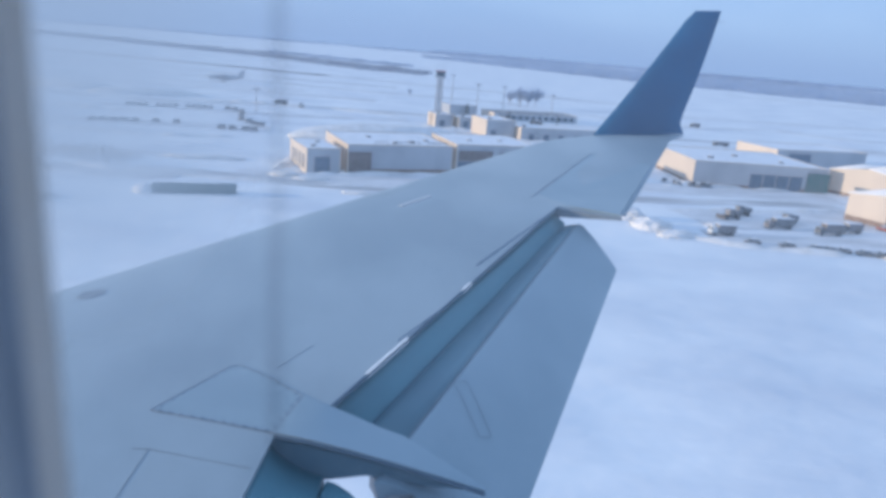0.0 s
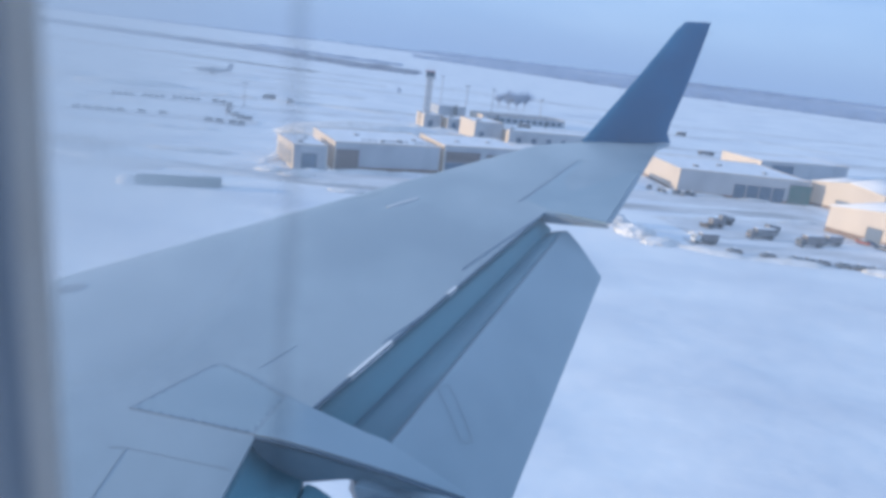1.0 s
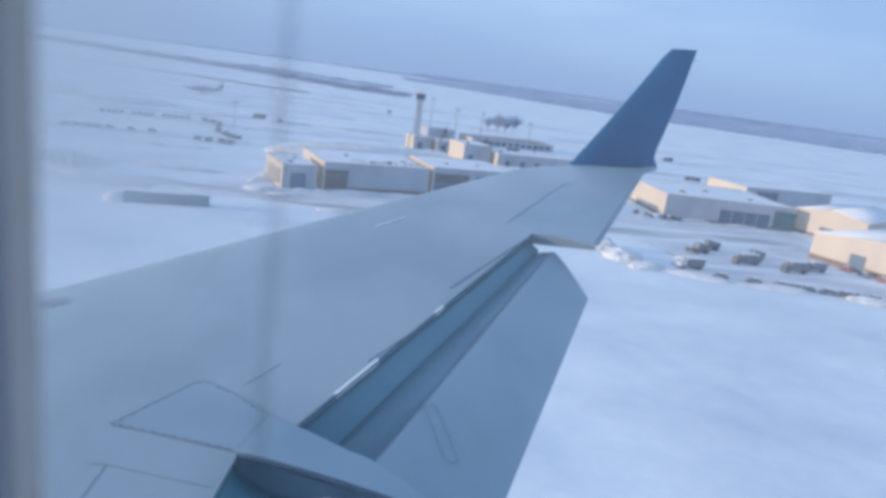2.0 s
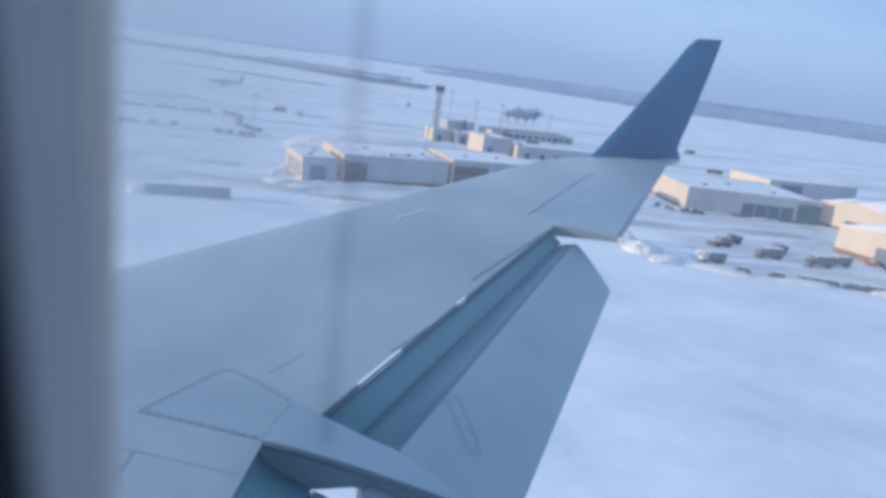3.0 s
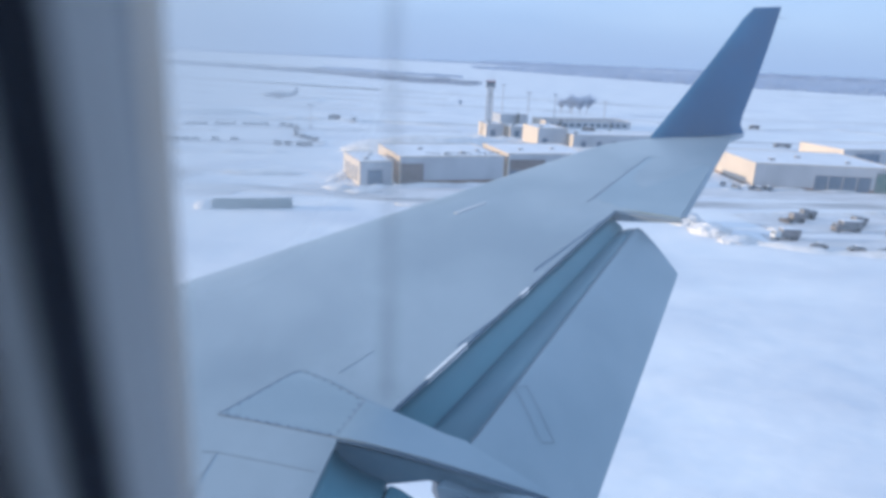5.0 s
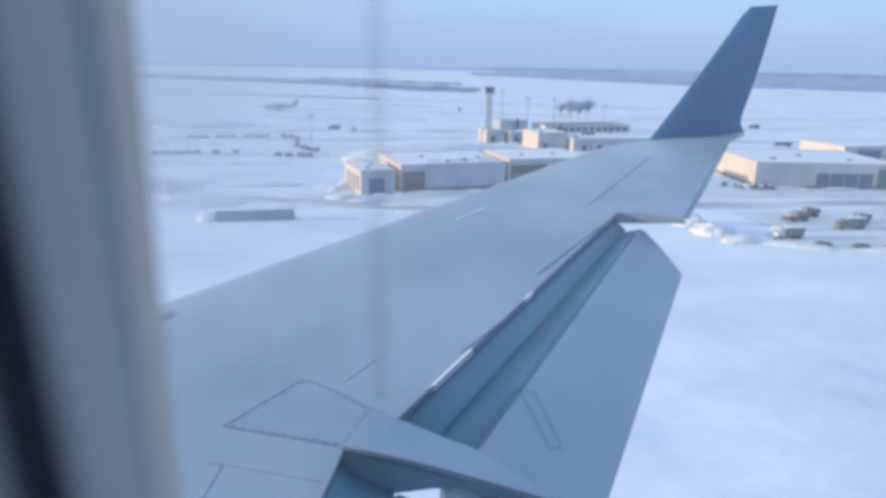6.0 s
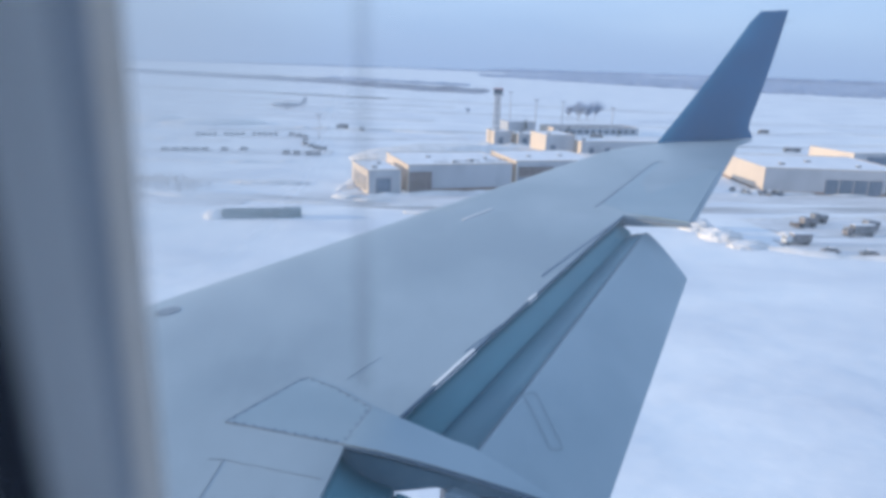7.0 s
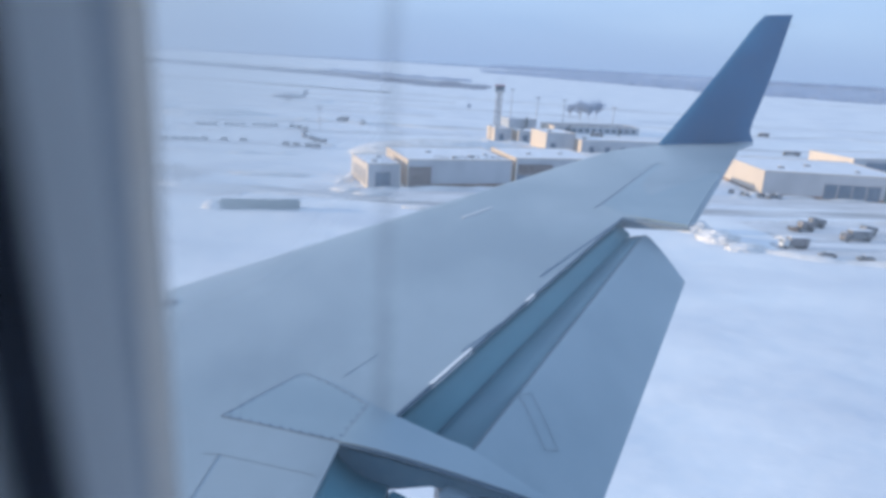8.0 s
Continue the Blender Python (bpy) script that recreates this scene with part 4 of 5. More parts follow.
for i, (x, y, h) in enumerate(((124, 592, 27), (132, 597, 25), (140, 604, 26), (116, 598, 21), (30, 640, 10), (390, 330, 14), (402, 322, 15), (415, 335, 13), (428, 328, 15), (440, 322, 13), (452, 331, 14),
                               (470, 326, 12), (488, 330, 13), (350, 176, 7), (344, 182, 6), (357, 170, 6), (230, 300, 8), (240, 306, 7), (252, 303, 8), (-390, 455, 13), (-372, 458, 12), (-350, 462, 12))):
    bare_tree(x, y, h, i)


def conifer(x, y, h, seed):
    rnd = random.Random(seed)
    b = thing("conifer", pose(x, y, 0), "dark narrow frosted conifer", "tree", "conifers in a row")
    bm = bmesh.new()
    tube(bm, (0, 0, -0.3), (0, 0, h * 0.95), h * 0.022, h * 0.004, 6)
    part("trunk", bm, BARK, b)
    verts, faces = [], []
    for i in range(420):
        g = rnd.random() ** 0.8
        z = h * (0.06 + 0.94 * g)
        r = h * 0.23 * (1 - g) ** 0.8 * rnd.uniform(0.35, 1.08)
        a = rnd.uniform(0, 2 * math.pi)
        p = Vector((r * math.cos(a), r * math.sin(a), z))
        e = Vector((math.cos(a), math.sin(a), -0.45)) * h * 0.06
        s = Vector((-math.sin(a), math.cos(a), 0.2)) * h * 0.028
        k = len(verts)
        verts += [p - s, p + s, p + e]
        faces.append((k, k + 1, k + 2))
    raw_part("crown", verts, faces, NEEDLES, b)


for i in range(5):
    conifer(-350 + 12.5 * i, 432 + 5 * i, 12.5 + (i % 3) * 0.8, 50 + i)
for i, (x, y, h) in enumerate(((33, 405, 8), (62, 470, 9), (90, 460, 7), (122, 455, 6), (52, 405, 7))):
    conifer(x, y, h, 70 + i)


def wood(name, pts, depth, h, count, size, seed, label, mat=None):
    """A far belt of bare woodland made of many twig clumps."""
    rnd = random.Random(seed)
    verts, faces = [], []
    segs = list(zip(pts, pts[1:]))
    lens = [math.hypot(b[0] - a[0], b[1] - a[1]) for a, b in segs]
    tot = sum(lens)
    for (a, b), ln in zip(segs, lens):
        d = Vector((b[0] - a[0], b[1] - a[1], 0)).normalized()
        s = Vector((-d.y, d.x, 0))
        for _ in range(int(count * ln / tot)):
            t, o = rnd.random() * ln, (rnd.gauss(0.5, 0.24) if 50 < depth < 200 else rnd.random() ** 1.7) * depth
            q = Vector((a[0], a[1], 0)) + d * t + s * o
            if noise.noise((q.x / (depth * 1.4), q.y / (depth * 0.5), seed * 3)) < rnd.uniform(-0.55, 0.1):
                continue
            hh = h * (0.75 + 0.5 * noise.noise((q.x / (h * 5), q.y / (h * 5), seed)))
            z = hh * rnd.random() ** 0.7
            p = q + Vector((0, 0, max(0.0, z - size * 0.3)))
            e = Vector((rnd.uniform(-0.5, 0.5), rnd.uniform(-0.2, 0.2), rnd.uniform(0.5, 1.0))) * size
            w = Vector((rnd.choice((-1, 1)), rnd.uniform(-0.25, 0.25), 0.1)).normalized() * size * 0.34
            k = len(verts)
            verts += [p - w, p + w, p + e]
            faces.append((k, k + 1, k + 2))
    return tagged(raw_part(name, verts, faces, mat or TWIGS), label, "woodland", kind="stuff")


# belts beyond the field, their haze put in the material colour
wood("woodland_belt", [(-1100, 1830), (-479, 1466), (-215, 1310), (-31, 1085), (60, 1050)], 80, 8, 42000, 2.6, 1, "belt of leafless woodland beyond the field in haze-paled grey", TWIGS_FAR)
wood("woodland_belt", [(-260, 1650), (-20, 1440), (60, 1400)], 25, 6, 8000, 2.4, 2, "thin belt of leafless shrubs in haze-paled blue", HAZE_WOOD)
wood("far_woodland", [(-3900, 4300), (-1500, 4300), (200, 4000), (900, 2700)], 300, 10, 36000, 6, 3, "far hazy line of winter woodland on the horizon", HAZE_WOOD)
wood("far_woodland", [(150, 2550), (620, 1640), (1000, 1330), (1800, 900), (2800, 350)], 1300, 12, 70000, 6, 4, "wide belt of winter woodland in haze-paled blue", HAZE_WOOD)
wood("far_woodland", [(300, 4300), (1500, 3700), (2900, 2500), (3900, 1200)], 900, 18, 60000, 9, 9, "far hazy winter woodland at the skyline", HAZE_WOOD)
wood("scrub", [(275, 330), (330, 320)], 12, 4, 900, 2.0, 6, "low frosted scrub by the buildings")
wood("scrub", [(-395, 452), (-300, 458)], 22, 9, 2600, 2.6, 8, "bare frosted hedge trees behind the conifers")

# ---- roads, tracks and strips of stubble ----
strip("road", [(-900, 600), (-137, 431), (-52, 463), (23, 463), (180, 420), (420, 440)], 8, ROAD, "snow-dusted taxiway edge road", wobble=0.5)
strip("taxiway", [(-1200, 1330), (-304, 954), (-100, 863), (37, 819), (300, 720)], 15, ROAD, "snow-dusted grey taxiway", wobble=0.5)
strip("taxiway", [(-900, 850), (-250, 690), (0, 640), (130, 620)], 9, ROAD, "snow-dusted grey taxiway", wobble=0.7)
strip("runway", [(-1500, 1250), (-400, 830), (-120, 745), (20, 720)], 12, ROAD, "snow-dusted grey runway", wobble=0.4)
strip("road", [(150, 560), (255, 515), (328, 545), (376, 500), (700, 520)], 5, ROAD, "snow-dusted field road", wobble=0.6)
strip("road", [(-170, 214), (-60, 222), (-10, 214), (60, 218), (170, 232)], 9, ROAD, "packed snow service road before the hangars", wobble=0.4)
strip("road", [(320, 205), (347, 147), (372, 90), (400, 20)], 7, ROAD, "dark ploughed road by the car park", wobble=0.25)
strip("field_stubble", [(-700, 1010), (-240, 905), (-60, 850)], 26, STUBBLE, "strip of frosted stubble in the snow", "field", wobble=0.6)
strip("field_stubble", [(-1500, 2200), (-400, 1800), (0, 1500)], 40, STUBBLE, "strip of frosted stubble in the snow", "field", wobble=0.6)
strip("field_stubble", [(650, 1250), (780, 1160), (1100, 960)], 12, STUBBLE, "strip of frosted stubble in the snow", "field", wobble=0.6)
PACKED = material("packed_snow", (0.60, 0.60, 0.61), 0.75, 0.0, (0.78, 0.78, 0.80), 7.0, 0.06, 0.3, (0.4, 1.2, 1), gloss=0.2)
for pts, w in (([(-45, 222), (0, 224), (60, 236), (110, 246), (180, 244)], 20), ([(95, 176), (150, 172), (180, 152), (260, 150)], 16), ([(100, 196), (160, 204), (178, 222)], 22),
               ([(-150, 330), (-50, 336)], 14), ([(-150, 398), (-60, 400), (20, 420)], 12), ([(20, 380), (90, 372), (160, 380)], 14), ([(-30, 300), (60, 318), (130, 320)], 9),
               ([(-220, 236), (-60, 214)], 11), ([(-150, 262), (-70, 250)], 8), ([(-260, 560), (0, 545)], 16), ([(-300, 620), (-60, 590)], 10), ([(180, 600), (520, 640)], 14), ([(240, 430), (420, 410)], 12)):
    strip("packed_snow", pts, w, PACKED, "trodden packed snow with vehicle ruts", "snow surface", z=0.02, wobble=0.9)
for i, (a, b, w) in enumerate((((-150, 154), (-60, 40), 1.6), ((-153, 157), (-55, 44), 1.2), ((-160, 150), (-75, 40), 4.0))):
    strip("wheel_track", [a, b], w, BARE_ASPHALT if i == 2 else SNOW_PILE, "ploughed track in the snow", "track", wobble=0.8)


# ---- banks of snow thrown up along walls and roads ----
def snow_bank(pts, width, height, seed):
    """A long uneven ridge of ploughed snow with a crest that rises and falls."""
    P = [Vector((x, y, 0)) for x, y in pts]
    line = []
    for a, b in zip(P, P[1:]):
        k = max(2, int((b - a).length / 1.4))
        line += [a.lerp(b, i / k) for i in range(k)]
    line.append(P[-1])
    rows = []
    for i, p in enumerate(line):
        d = (line[min(i + 1, len(line) - 1)] - line[max(i - 1, 0)]).normalized()
        s = Vector((-d.y, d.x, 0))
        end = min(1.0, i / 4, (len(line) - 1 - i) / 4)
        h = height * end * max(0.12, 0.55 + 0.9 * noise.noise((i * 0.21, seed, 0.5)))
        w = width * (0.35 + 0.65 * end) * (1 + 0.5 * noise.noise((i * 0.17, seed, 7.5)))
        row = []
        for j in range(9):
            o = j / 4 - 1
            lump = 0.22 * h * noise.noise((i * 0.6, j * 0.9, seed))
            row.append(p + s * o * w / 2 + Vector((0, 0, -0.25 + max(0.0, (h + 0.25) * (1 - o * o) ** 1.2 + lump * (1 - abs(o))))))
        rows.append(row)
    bm = bmesh.new()
    loft(bm, rows)
    tagged(part("snow_bank", bm, SNOW_PILE, smooth=True), "long uneven bank of ploughed snow on the airfield", "snow bank", "snow banks")


for i, (pts, w, h) in enumerate((
        ([(-30, 226), (-12, 232), (6, 238)], 5, 1.3), ([(10, 241), (28, 246), (44, 250)], 4, 1.0), ([(-34, 236), (-31, 246), (-30, 262)], 6, 1.8), ([(-60, 216), (-20, 214), (20, 219)], 3, 0.7),
        ([(112, 250), (124, 256), (124, 276)], 6, 1.6), ([(130, 254), (148, 253.5)], 3.5, 1.0), ([(96, 208), (130, 214), (168, 222)], 4, 0.9), ([(84, 176), (100, 168), (130, 163)], 5, 1.2),
        ([(150, 158), (172, 156), (178, 166)], 5, 1.4), ([(192, 240), (200, 232)], 5, 1.5), ([(24, 392), (34, 390), (56, 394)], 6, 1.6), ([(52, 358), (74, 358), (110, 360)], 5, 1.4),
        ([(-98, 226), (-80, 219), (-64, 217)], 4, 0.9), ([(-140, 300), (-96, 296), (-60, 304)], 6, 0.9), ([(-40, 330), (10, 336), (60, 352)], 6, 1.0), ([(-180, 380), (-110, 372)], 7, 1.0),
        ([(130, 330), (190, 322)], 7, 1.2), ([(-120, 460), (-30, 455), (20, 446)], 8, 1.4))):
    snow_bank(pts, w, h, i * 3.7)


# ---- vehicles and equipment on the airfield ----
def wheel(parent, x, y, r, w=0.25):
    bm = bmesh.new()
    tube(bm, (x, y - w / 2, r), (x, y + w / 2, r), r, r, 12)
    t = part("wheel", bm, TYRE, parent)
    bm = bmesh.new()
    tube(bm, (x, y - w / 2 - 0.01, r), (x, y + w / 2 + 0.01, r), r * 0.5, r * 0.5, 8)
    part("rim", bm, METAL, t)


def make_car(x, y, turn, paint, label, group="parked cars"):
    b = thing("car", pose(x, y, 0, 0, 0, turn), label, "car", group)
    bm = bmesh.new()
    prof = [(-2.2, 0.35), (-2.25, 0.75), (-1.3, 0.92), (1.5, 0.95), (2.2, 0.85), (2.2, 0.35)]
    prism(bm, [(px, -0.88, pz) for px, pz in prof], [(px, 0.88, pz) for px, pz in prof])
    bmesh.ops.bevel(bm, geom=list(bm.edges), offset=0.08, segments=2, affect='EDGES')
    part("body", bm, paint, b)
    bm = bmesh.new()
    prism(bm, [(-1.2, -0.8, 0.9), (1.6, -0.8, 0.9), (1.6, 0.8, 0.9), (-1.2, 0.8, 0.9)], [(-0.6, -0.65, 1.42), (1.1, -0.65, 1.42), (1.1, 0.65, 1.42), (-0.6, 0.65, 1.42)])
    part("windows", bm, DARK_GLASS, b)
    part("roof", boxes((-0.6, 1.1, -0.65, 0.65, 1.424, 1.52), bevel=0.03), ROOF_SNOW, b, "snow-dusted roof")
    for wx in (-1.4, 1.35):
        for wy in (-0.8, 0.8):
            wheel(b, wx, wy, 0.33)
    for s in (-0.6, 0.6):
        part("headlight", boxes((-2.27, -2.22, s - 0.16, s + 0.16, 0.6, 0.74)), WHITE_MARK, b)
    return b


def make_truck(x, y, turn, cab, load, label, length=7.5, height=3.0):
    b = thing("truck", pose(x, y, 0, 0, 0, turn), label, "truck", "airfield trucks")
    part("chassis", boxes((-length / 2, length / 2, -0.45, 0.45, 0.55, 0.85)), STEEL, b)
    bm = bmesh.new()
    prof = [(-length / 2 - 0.1, 0.6), (-length / 2 - 0.1, 1.5), (-length / 2 + 0.35, 2.5), (-length / 2 + 1.9, 2.5), (-length / 2 + 1.9, 0.6)]
    prism(bm, [(px, -1.15, pz) for px, pz in prof], [(px, 1.15, pz) for px, pz in prof])
    bmesh.ops.bevel(bm, geom=list(bm.edges), offset=0.08, segments=2, affect='EDGES')
    c = part("cab", bm, cab, b)
    part("windscreen", boxes((-length / 2 - 0.02, -length / 2 + 0.2, -1.0, 1.0, 1.55, 2.2)), DARK_GLASS, c)
    part("load_body", boxes((-length / 2 + 2.1, length / 2, -1.2, 1.2, 0.88, height), bevel=0.05), load, b)
    part("load_snow", boxes((-length / 2 + 2.2, length / 2 - 0.1, -1.1, 1.1, height, height + 0.15), bevel=0.04), ROOF_SNOW, b)
    for wx in (-length / 2 + 0.9, length / 2 - 2.2, length / 2 - 1.0):
        for wy in (-1.0, 1.0):
            wheel(b, wx, wy, 0.5, 0.3)
    return b


def make_plough(x, y, turn, paint, label):
    b = thing("snow_plough", pose(x, y, 0, 0, 0, turn), label, "snow plough", "snow ploughs")
    part("chassis", boxes((-3, 3, -0.7, 0.7, 0.6, 1.3)), STEEL, b)
    part("cab", boxes((-1.6, 0.4, -1.1, 1.1, 1.3, 3.1), bevel=0.12), paint, b)
    part("hopper", boxes((0.7, 3.2, -1.2, 1.2, 1.3, 2.6), bevel=0.1), paint, b)
    bm = bmesh.new()
    rows = []
    for k in range(7):
        a = radians(-60 + 20 * k)
        rows.append([(-4.0 + 0.5 * math.cos(a), -1.9, 0.75 + 0.7 * math.sin(a)), (-4.5 + 0.5 * math.cos(a), 1.9, 0.75 + 0.7 * math.sin(a))])
    loft(bm, rows)
    bmesh.ops.solidify(bm, geom=list(bm.faces), thickness=0.06)
    part("blade", bm, PAINT_BROWN, b, "curved plough blade")
    part("blade_arm", boxes((-3.9, -2.9, -0.4, 0.4, 0.5, 0.8)), STEEL, b)
    for wx in (-2, 2):
        for wy in (-1.0, 1.0):
            wheel(b, wx, wy, 0.65, 0.4)
    return b


def make_cart(x, y, turn, h=1.7):
    b = thing("baggage_cart", pose(x, y, 0, 0, 0, turn), "dark covered baggage cart on the snow", "cart", "rows of baggage carts")
    part("deck", boxes((-1.7, 1.7, -0.8, 0.8, 0.45, 0.6)), STEEL, b)
    part("cover", boxes((-1.6, 1.6, -0.75, 0.75, 0.62, h), bevel=0.06), PAINT_DARK, b)
    for wx in (-1.2, 1.2):
        for wy in (-0.7, 0.7):
            wheel(b, wx, wy, 0.28, 0.16)
    bm = bmesh.new()
    tube(bm, (-1.7, 0, 0.5), (-2.7, 0, 0.35), 0.05)
    part("tow_bar", bm, STEEL, b)
    return b


rnd = random.Random(11)
make_truck(99.5, 178.5, 5, PAINT_WHITE, PAINT_BROWN, "box truck with sunlit white cab parked on snow")
make_truck(124, 190.5, 8, PAINT_BROWN, PAINT_DARK, "dark brown lorry parked on packed snow", 9, 3.2)
make_truck(137.5, 186, 10, PAINT_DARK, PAINT_BROWN, "dark brown lorry parked on packed snow", 9, 3.4)
make_truck(147, 190, 10, PAINT_DARK, PAINT_BROWN, "dark lorry parked before the warehouse", 8, 3.0)
make_truck(186, 152, 10, PAINT_DARK, PAINT_BROWN, "dark lorry parked before the hangar", 8, 3.0)
make_plough(113.5, 200, 10, PAINT_BROWN, "brown snow plough standing on the apron")
make_plough(131.5, 198, 15, PAINT_DARK, "dark snow plough standing on the apron")
make_plough(120, 206, 5, PAINT_DARK, "dark snow plough standing by the warehouse")
for i, x in enumerate((104.5, 113.6, 121, 124.4, 128, 133.5, 138, 142, 146)):
    make_car(x, 170.6 - 0.20 * (x - 104), -8, PAINT_DARK if i % 4 else PAINT_BROWN, "dark snow-dusted car parked in a row")
for i in range(4):
    make_car(120 + 4.2 * i + rnd.uniform(-.5, .5), 265 - 10 + rnd.uniform(-1, 1), 100, PAINT_DARK, "dark car parked beside the warehouse end")
for i in range(4):
    make_car(117.5 + 3.4 * i, 262.5 - 3 * i, 60, PAINT_BROWN, "dark car parked at the sunlit end wall")
for i in range(5):
    make_car(173 - 2.6 * i, 174 + 5.3 * i, 116, PAINT_DARK if i % 2 else PAINT_RED, "car parked along the hangar's sunlit wall")
for j in range(4):
    for i in range(7):
        if rnd.random() < 0.8:
            make_car(366 + 4.0 * i + rnd.uniform(-.3, .3), 166 - 7.5 * j + 1.0 * i, 100, PAINT_WHITE if rnd.random() < 0.2 else PAINT_DARK, "snow-dusted car in the office car park")
make_truck(106, 448, 0, PAINT_DARK, PAINT_DARK, "dark truck by the terminal", 8, 3)
make_truck(250, 520, 10, PAINT_DARK, PAINT_BROWN, "dark truck on the field road", 8, 3)
make_truck(232, 395, 5, PAINT_DARK, PAINT_DARK, "dark trailer standing on the snow", 12, 2.6)
make_truck(212, 402, 5, PAINT_DARK, PAINT_BROWN, "dark trailer standing on the snow", 10, 2.6)

# rows of carts and equipment on the open field
for i in range(15):
    if i not in (4, 9):
        make_cart(-137 + 3.0 * i, 398 + 0.9 * i, 92)
for i in range(9):
    if i not in (5, 7):
        make_cart(-129 + 4.4 * i, 328 + 1.1 * i, 4)
for x, y, a in ((-85, 409, 0), (-80, 405, 20), (-75, 398, 70), (-73, 389, 80), (-72, 378, 100), (-69, 364, 60), (-64, 356, 30), (-60, 349, 5), (-56, 346, 0), (-71, 327.6, 0), (-66, 327, 0), (-60, 326.5, 4), (-56, 326, 0)):
    make_cart(x, y, a, 2.0)
make_truck(-62, 462, 0, PAINT_DARK, PAINT_DARK, "dark truck on the taxiway edge road", 8, 3.2)
make_truck(-48, 452, 90, PAINT_WHITE, PAINT_DARK, "dark truck beside the road", 7, 2.8)


def make_bunker():
    b = thing("low_shed", pose(-60, 190.5, 0, 0, 0, 10), "long low grey-green shed half buried in snow", "shed")
    part("wall", boxes((0, 17.4, 0, 4.5, -0.5, 2.9), (17.4, 22, 0.3, 4.3, -0.5, 2.2), bevel=0.1), SHED, b)
    for i in range(5):
        part("wall_panel", boxes((0.1 + 3.5 * i, 3.4 + 3.5 * i, -0.06, -0.004, 0.1, 2.7)), SHED, b)
    bm = bmesh.new()
    rows = []
    for i in range(12):
        rows.append([(-0.2 + 17.6 * i / 11, -0.1 + 4.7 * j / 5, 2.9 + (0.12 + 0.15 * noise.noise((i * .7, j, 3))) * (1 if 0 < j < 5 else 0.1)) for j in range(6)])
    loft(bm, rows)
    part("roof_snow", bm, ROOF_SNOW, b, "", True)
    bm = bmesh.new()
    bmesh.ops.create_icosphere(bm, subdivisions=3, radius=1.0)
    for v in bm.verts:
        v.co = Vector((v.co.x * 3.2 - 2.4, v.co.y * 3.4 + 2.2, max(-0.4, v.co.z * 2.0))) + Vector((0, 0, 0.25 * noise.noise(v.co * 3)))
    part("snow_bank", bm, SNOW_PILE, b, "sunlit snow bank against the end", True)


make_bunker()


def make_array():
    b = thing("approach_light_array", pose(-114, 238, 0, 0, 0, -25), "array of short posts with lamps in snow", "approach lights")
    rnd = random.Random(3)
    for r in range(4):
        for i in range(10):
            x, y = 3.6 * i + rnd.uniform(-1, 1), 4.5 * r + rnd.uniform(-1, 1)
            bm = bmesh.new()
            h = rnd.uniform(1.6, 3.4)
            tube(bm, (x, y, -0.3), (x, y, h), 0.10, 0.08, 6)
            p = part("post", bm, STEEL, b)
            part("lamp", boxes((x - 0.3, x + 0.3, y - 0.2, y + 0.2, h, h + 0.4)), PAINT_DARK, p)
    for r in range(4):
        part("cross_bar", boxes((-1, 34, 4.5 * r - 0.08, 4.5 * r + 0.08, 1.2, 1.35)), STEEL, b)


make_array()


def snow_pile(x, y, sx, sy, h, seed, turn=0):
    bm = bmesh.new()
    bmesh.ops.create_icosphere(bm, subdivisions=5, radius=1.0)
    for v in bm.verts:
        n = noise.fractal(Vector((v.co.x * 2.2 + seed, v.co.y * 2.2, v.co.z * 2.2)), 0.8, 2.0, 5)
        r = 1 + (0.16 if sx < 18 else 0.05) * n
        v.co = Vector((v.co.x * sx * r, v.co.y * sy * r, max(-0.5, v.co.z * h * r)))
    ob = part("snow_pile", bm, SNOW_PILE, None, "", True)
    ob.matrix_world = pose(x, y, 0, 0, 0, turn)
    return tagged(ob, "lumpy pile of ploughed snow", "snow pile", "ploughed snow piles")


for k, a in enumerate(((77.5, 194, 5, 4, 3.2), (80.5, 183, 6, 5, 2.6), (85, 175, 6, 3.5, 1.4), (-29, 226, 5, 3, 1.4), (-20, 222, 6, 2.5, 1.0), (62, 232, 7, 3, 1.8), (-3, 205, 6, 2, 0.8),
                       (-232, 297, 8, 6, 4.0), (-120, 205, 10, 4, 1.4), (-92, 178, 12, 4, 1.0), (60, 205, 9, 3, 1.0), (105, 190, 5, 2, 0.8), (145, 160, 8, 3, 1.2), (165, 158, 9, 3, 1.4),
                       (-150, 470, 34, 12, 3.6), (-200, 480, 30, 12, 4.5), (6, 326, 46, 13, 7.5), (20, 380, 25, 5, 1.2), (-60, 250, 14, 4, 0.9), (110, 320, 16, 5, 1.4))):
    snow_pile(*a, seed=k * 3.7, turn=k * 17 % 40 - 20)


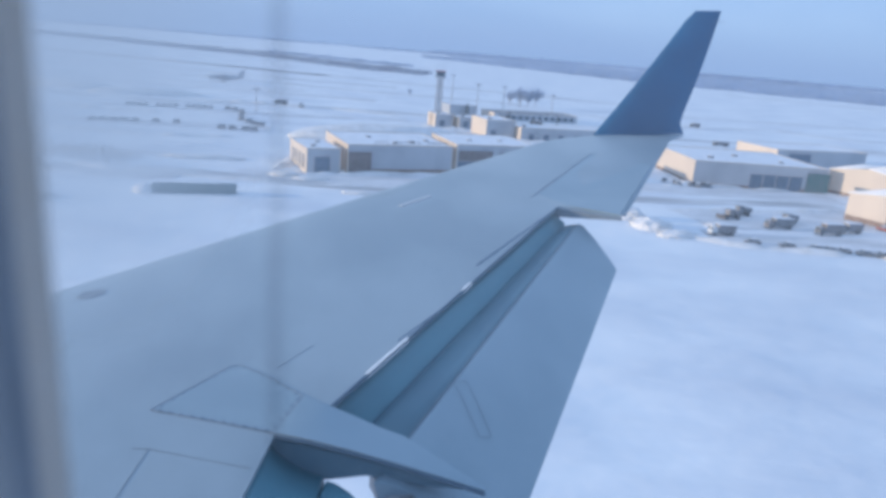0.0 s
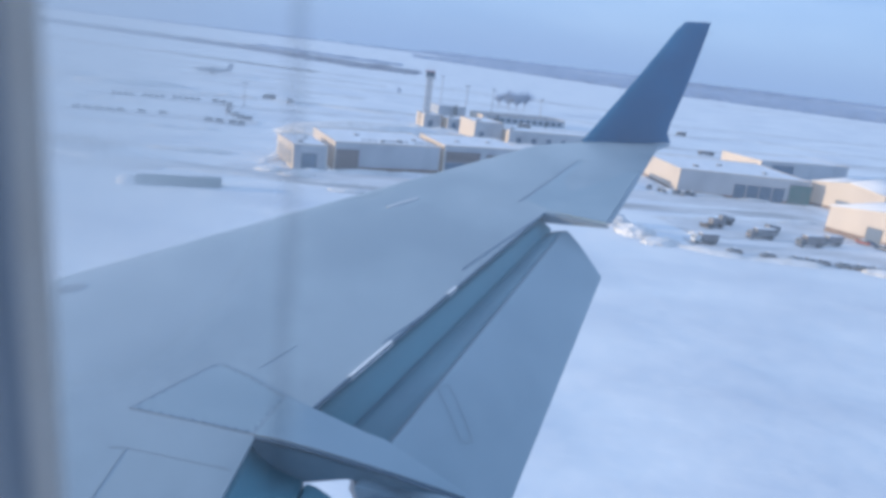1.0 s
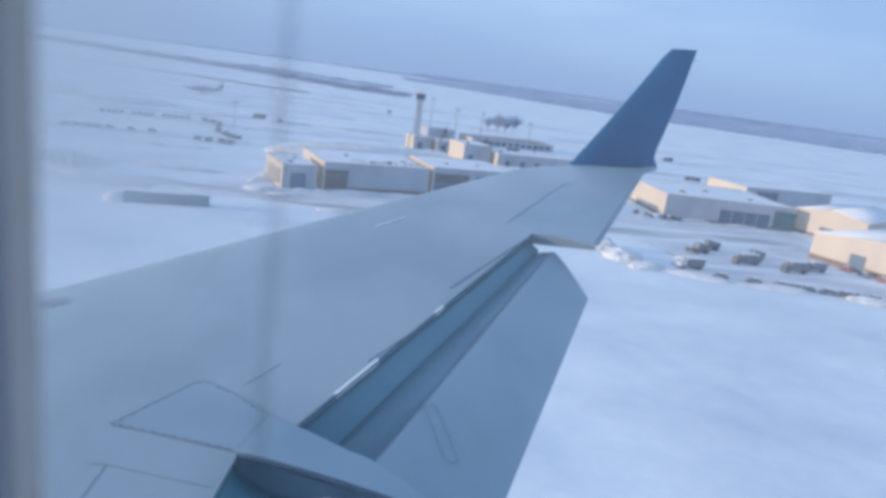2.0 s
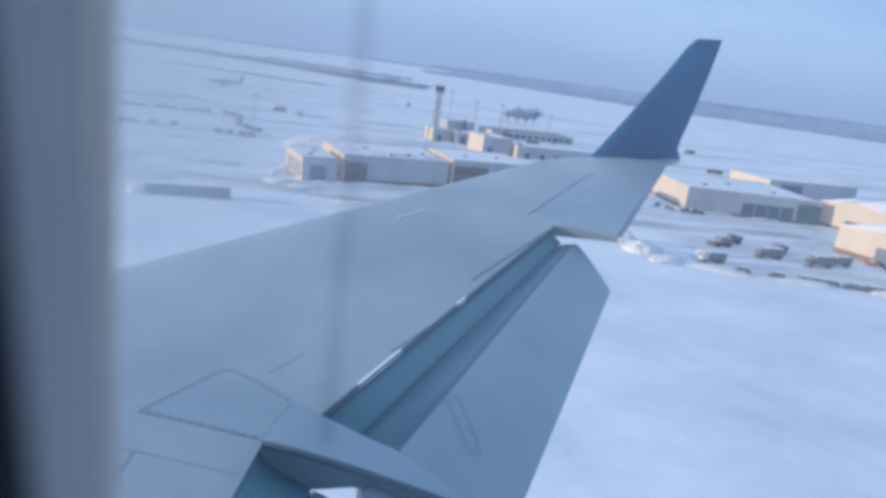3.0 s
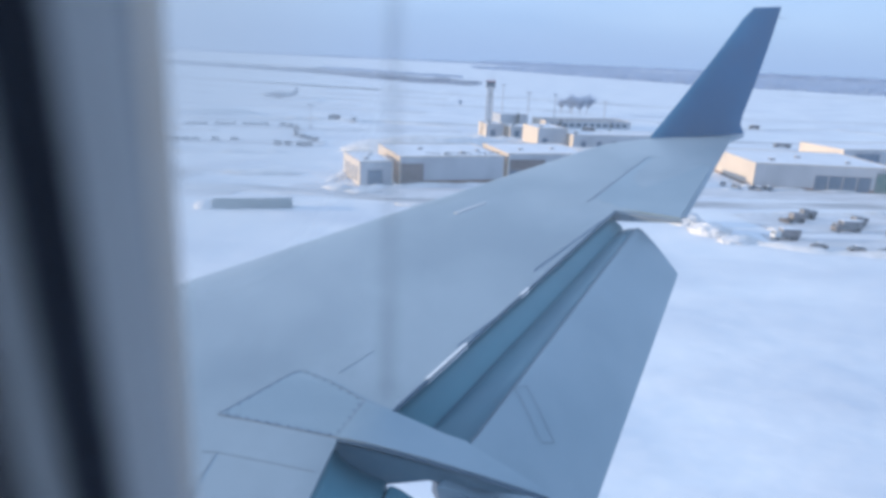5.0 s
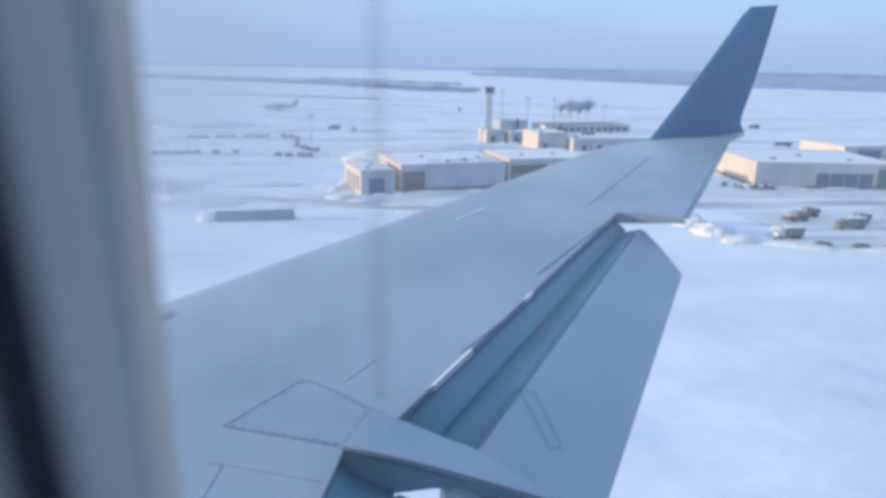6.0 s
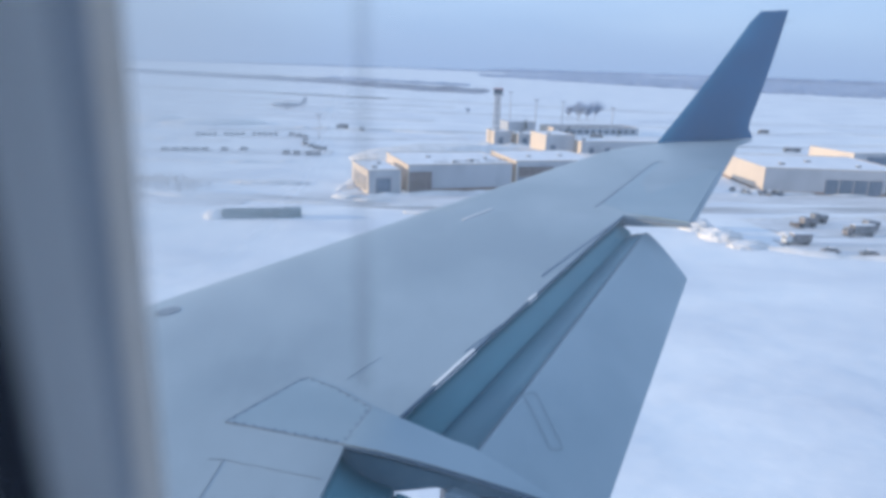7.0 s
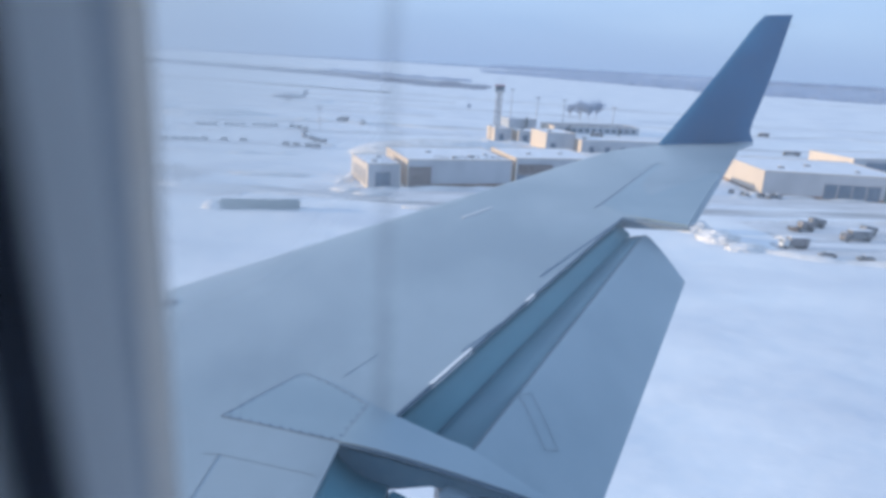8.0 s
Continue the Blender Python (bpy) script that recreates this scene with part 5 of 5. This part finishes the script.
def parked_aircraft(x, y, turn):
    b = thing("parked_aircraft", pose(x, y, 0, 0, 0, turn), "grey transport aircraft parked far out on the snow", "aircraft")
    bm = bmesh.new()
    rows = []
    for g, r in ((-16, 0.2), (-15, 1.0), (-12.5, 1.8), (-9, 2.05), (5, 2.05), (11, 1.3), (16, 0.4)):
        cz = 3.4 + (0.9 * (g - 5) / 11 if g > 5 else 0)
        rows.append([(g, r * math.cos(a * math.pi / 6), cz + r * math.sin(a * math.pi / 6)) for a in range(12)])
    vs = loft(bm, rows, closed=True)
    bm.faces.new(vs[0])
    bm.faces.new(vs[-1][::-1])
    part("fuselage", bm, WALL_GREY, b, "", True)
    for s in (-1, 1):
        bm = bmesh.new()
        prism(bm, [(-4, s * 1.5, 4.9), (1, s * 1.5, 4.9), (0.5, s * 17, 5.4), (-2, s * 17, 5.4)], [(-4, s * 1.5, 5.3), (1, s * 1.5, 5.2), (0.5, s * 17, 5.55), (-2, s * 17, 5.6)])
        w = part("wing", bm, WALL_GREY, b)
        bm = bmesh.new()
        tube(bm, (-5.2, s * 6, 4.6), (-1, s * 6, 4.7), 0.75, 0.55, 10)
        part("engine", bm, STEEL, w)
        bm = bmesh.new()
        prism(bm, [(12.5, s * 0.3, 4.6), (15.8, s * 0.3, 4.6), (15.8, s * 6, 4.8), (14.2, s * 6, 4.8)], [(12.5, s * 0.3, 4.8), (15.8, s * 0.3, 4.8), (15.8, s * 6, 4.95), (14.2, s * 6, 4.95)])
        part("tailplane", bm, WALL_GREY, b)
        wheel(b, -1, s * 2.0, 0.7, 0.5)
    wheel(b, -12, 0, 0.5, 0.3)
    bm = bmesh.new()
    tube(bm, (-12, 0, 0.5), (-12, 0, 2.2), 0.15)
    part("nose_gear_leg", bm, STEEL, b)
    part("gear_sponson", boxes((-3, 1, -2.4, 2.4, 0.9, 2.2), bevel=0.3), WALL_GREY, b)
    bm = bmesh.new()
    prism(bm, [(10.5, -0.2, 4.2), (10.5, 0.2, 4.2), (16, 0.2, 4.6), (16, -0.2, 4.6)], [(14.6, -0.1, 10.5), (14.6, 0.1, 10.5), (17, 0.1, 10.5), (17, -0.1, 10.5)])
    part("tail_fin", bm, WALL_GREY, b)


parked_aircraft(-134, 632, 8)
parked_aircraft(-420, 700, 5)


def fence(x0, y0, x1, y1, step, h, label):
    L = math.hypot(x1 - x0, y1 - y0)
    b = thing("fence", pose(x0, y0, 0, 0, 0, math.degrees(math.atan2(y1 - y0, x1 - x0))), label, "fence")
    n = int(L / step)
    for i in range(n + 1):
        part("post", boxes((i * step - 0.08, i * step + 0.08, -0.08, 0.08, -0.3, h)), STEEL, b)
    for z in (h * 0.45, h * 0.9):
        part("rail", boxes((0, L, -0.04, 0.04, z - 0.04, z + 0.04)), STEEL, b)


fence(-10, 290, 60, 312, 5, 1.6, "dark post and rail fence across the snow")
fence(330, 165, 352, 112, 6, 1.8, "dark post and rail fence beside the road")
for x, y in ((355, 150), (349, 160), (352, 128), (361, 118)):
    b = thing("street_lamp", pose(x, y, 0), "slim steel street lamp beside the road", "street lamp", "street lamps")
    bm = bmesh.new()
    tube(bm, (0, 0, -0.3), (0, 0, 8), 0.12, 0.07, 8)
    part("pole", bm, STEEL, b)
    part("lamp_head", boxes((-1.3, 0.1, -0.12, 0.12, 7.9, 8.1)), STEEL, b)

for k, (x, y, L, turn) in enumerate(((-20, 229.5, 10, 20), (2, 239, 22, 17), (45, 250, 24, 14), (140, 258, 20, 6), (160, 256.5, 16, 6), (190, 242, 18, 20), (200, 169, 24, 19), (225, 178, 20, 19))):
    snow_pile(x, y, L / 2, 1.3, 0.8, 90 + k * 2.3, turn)
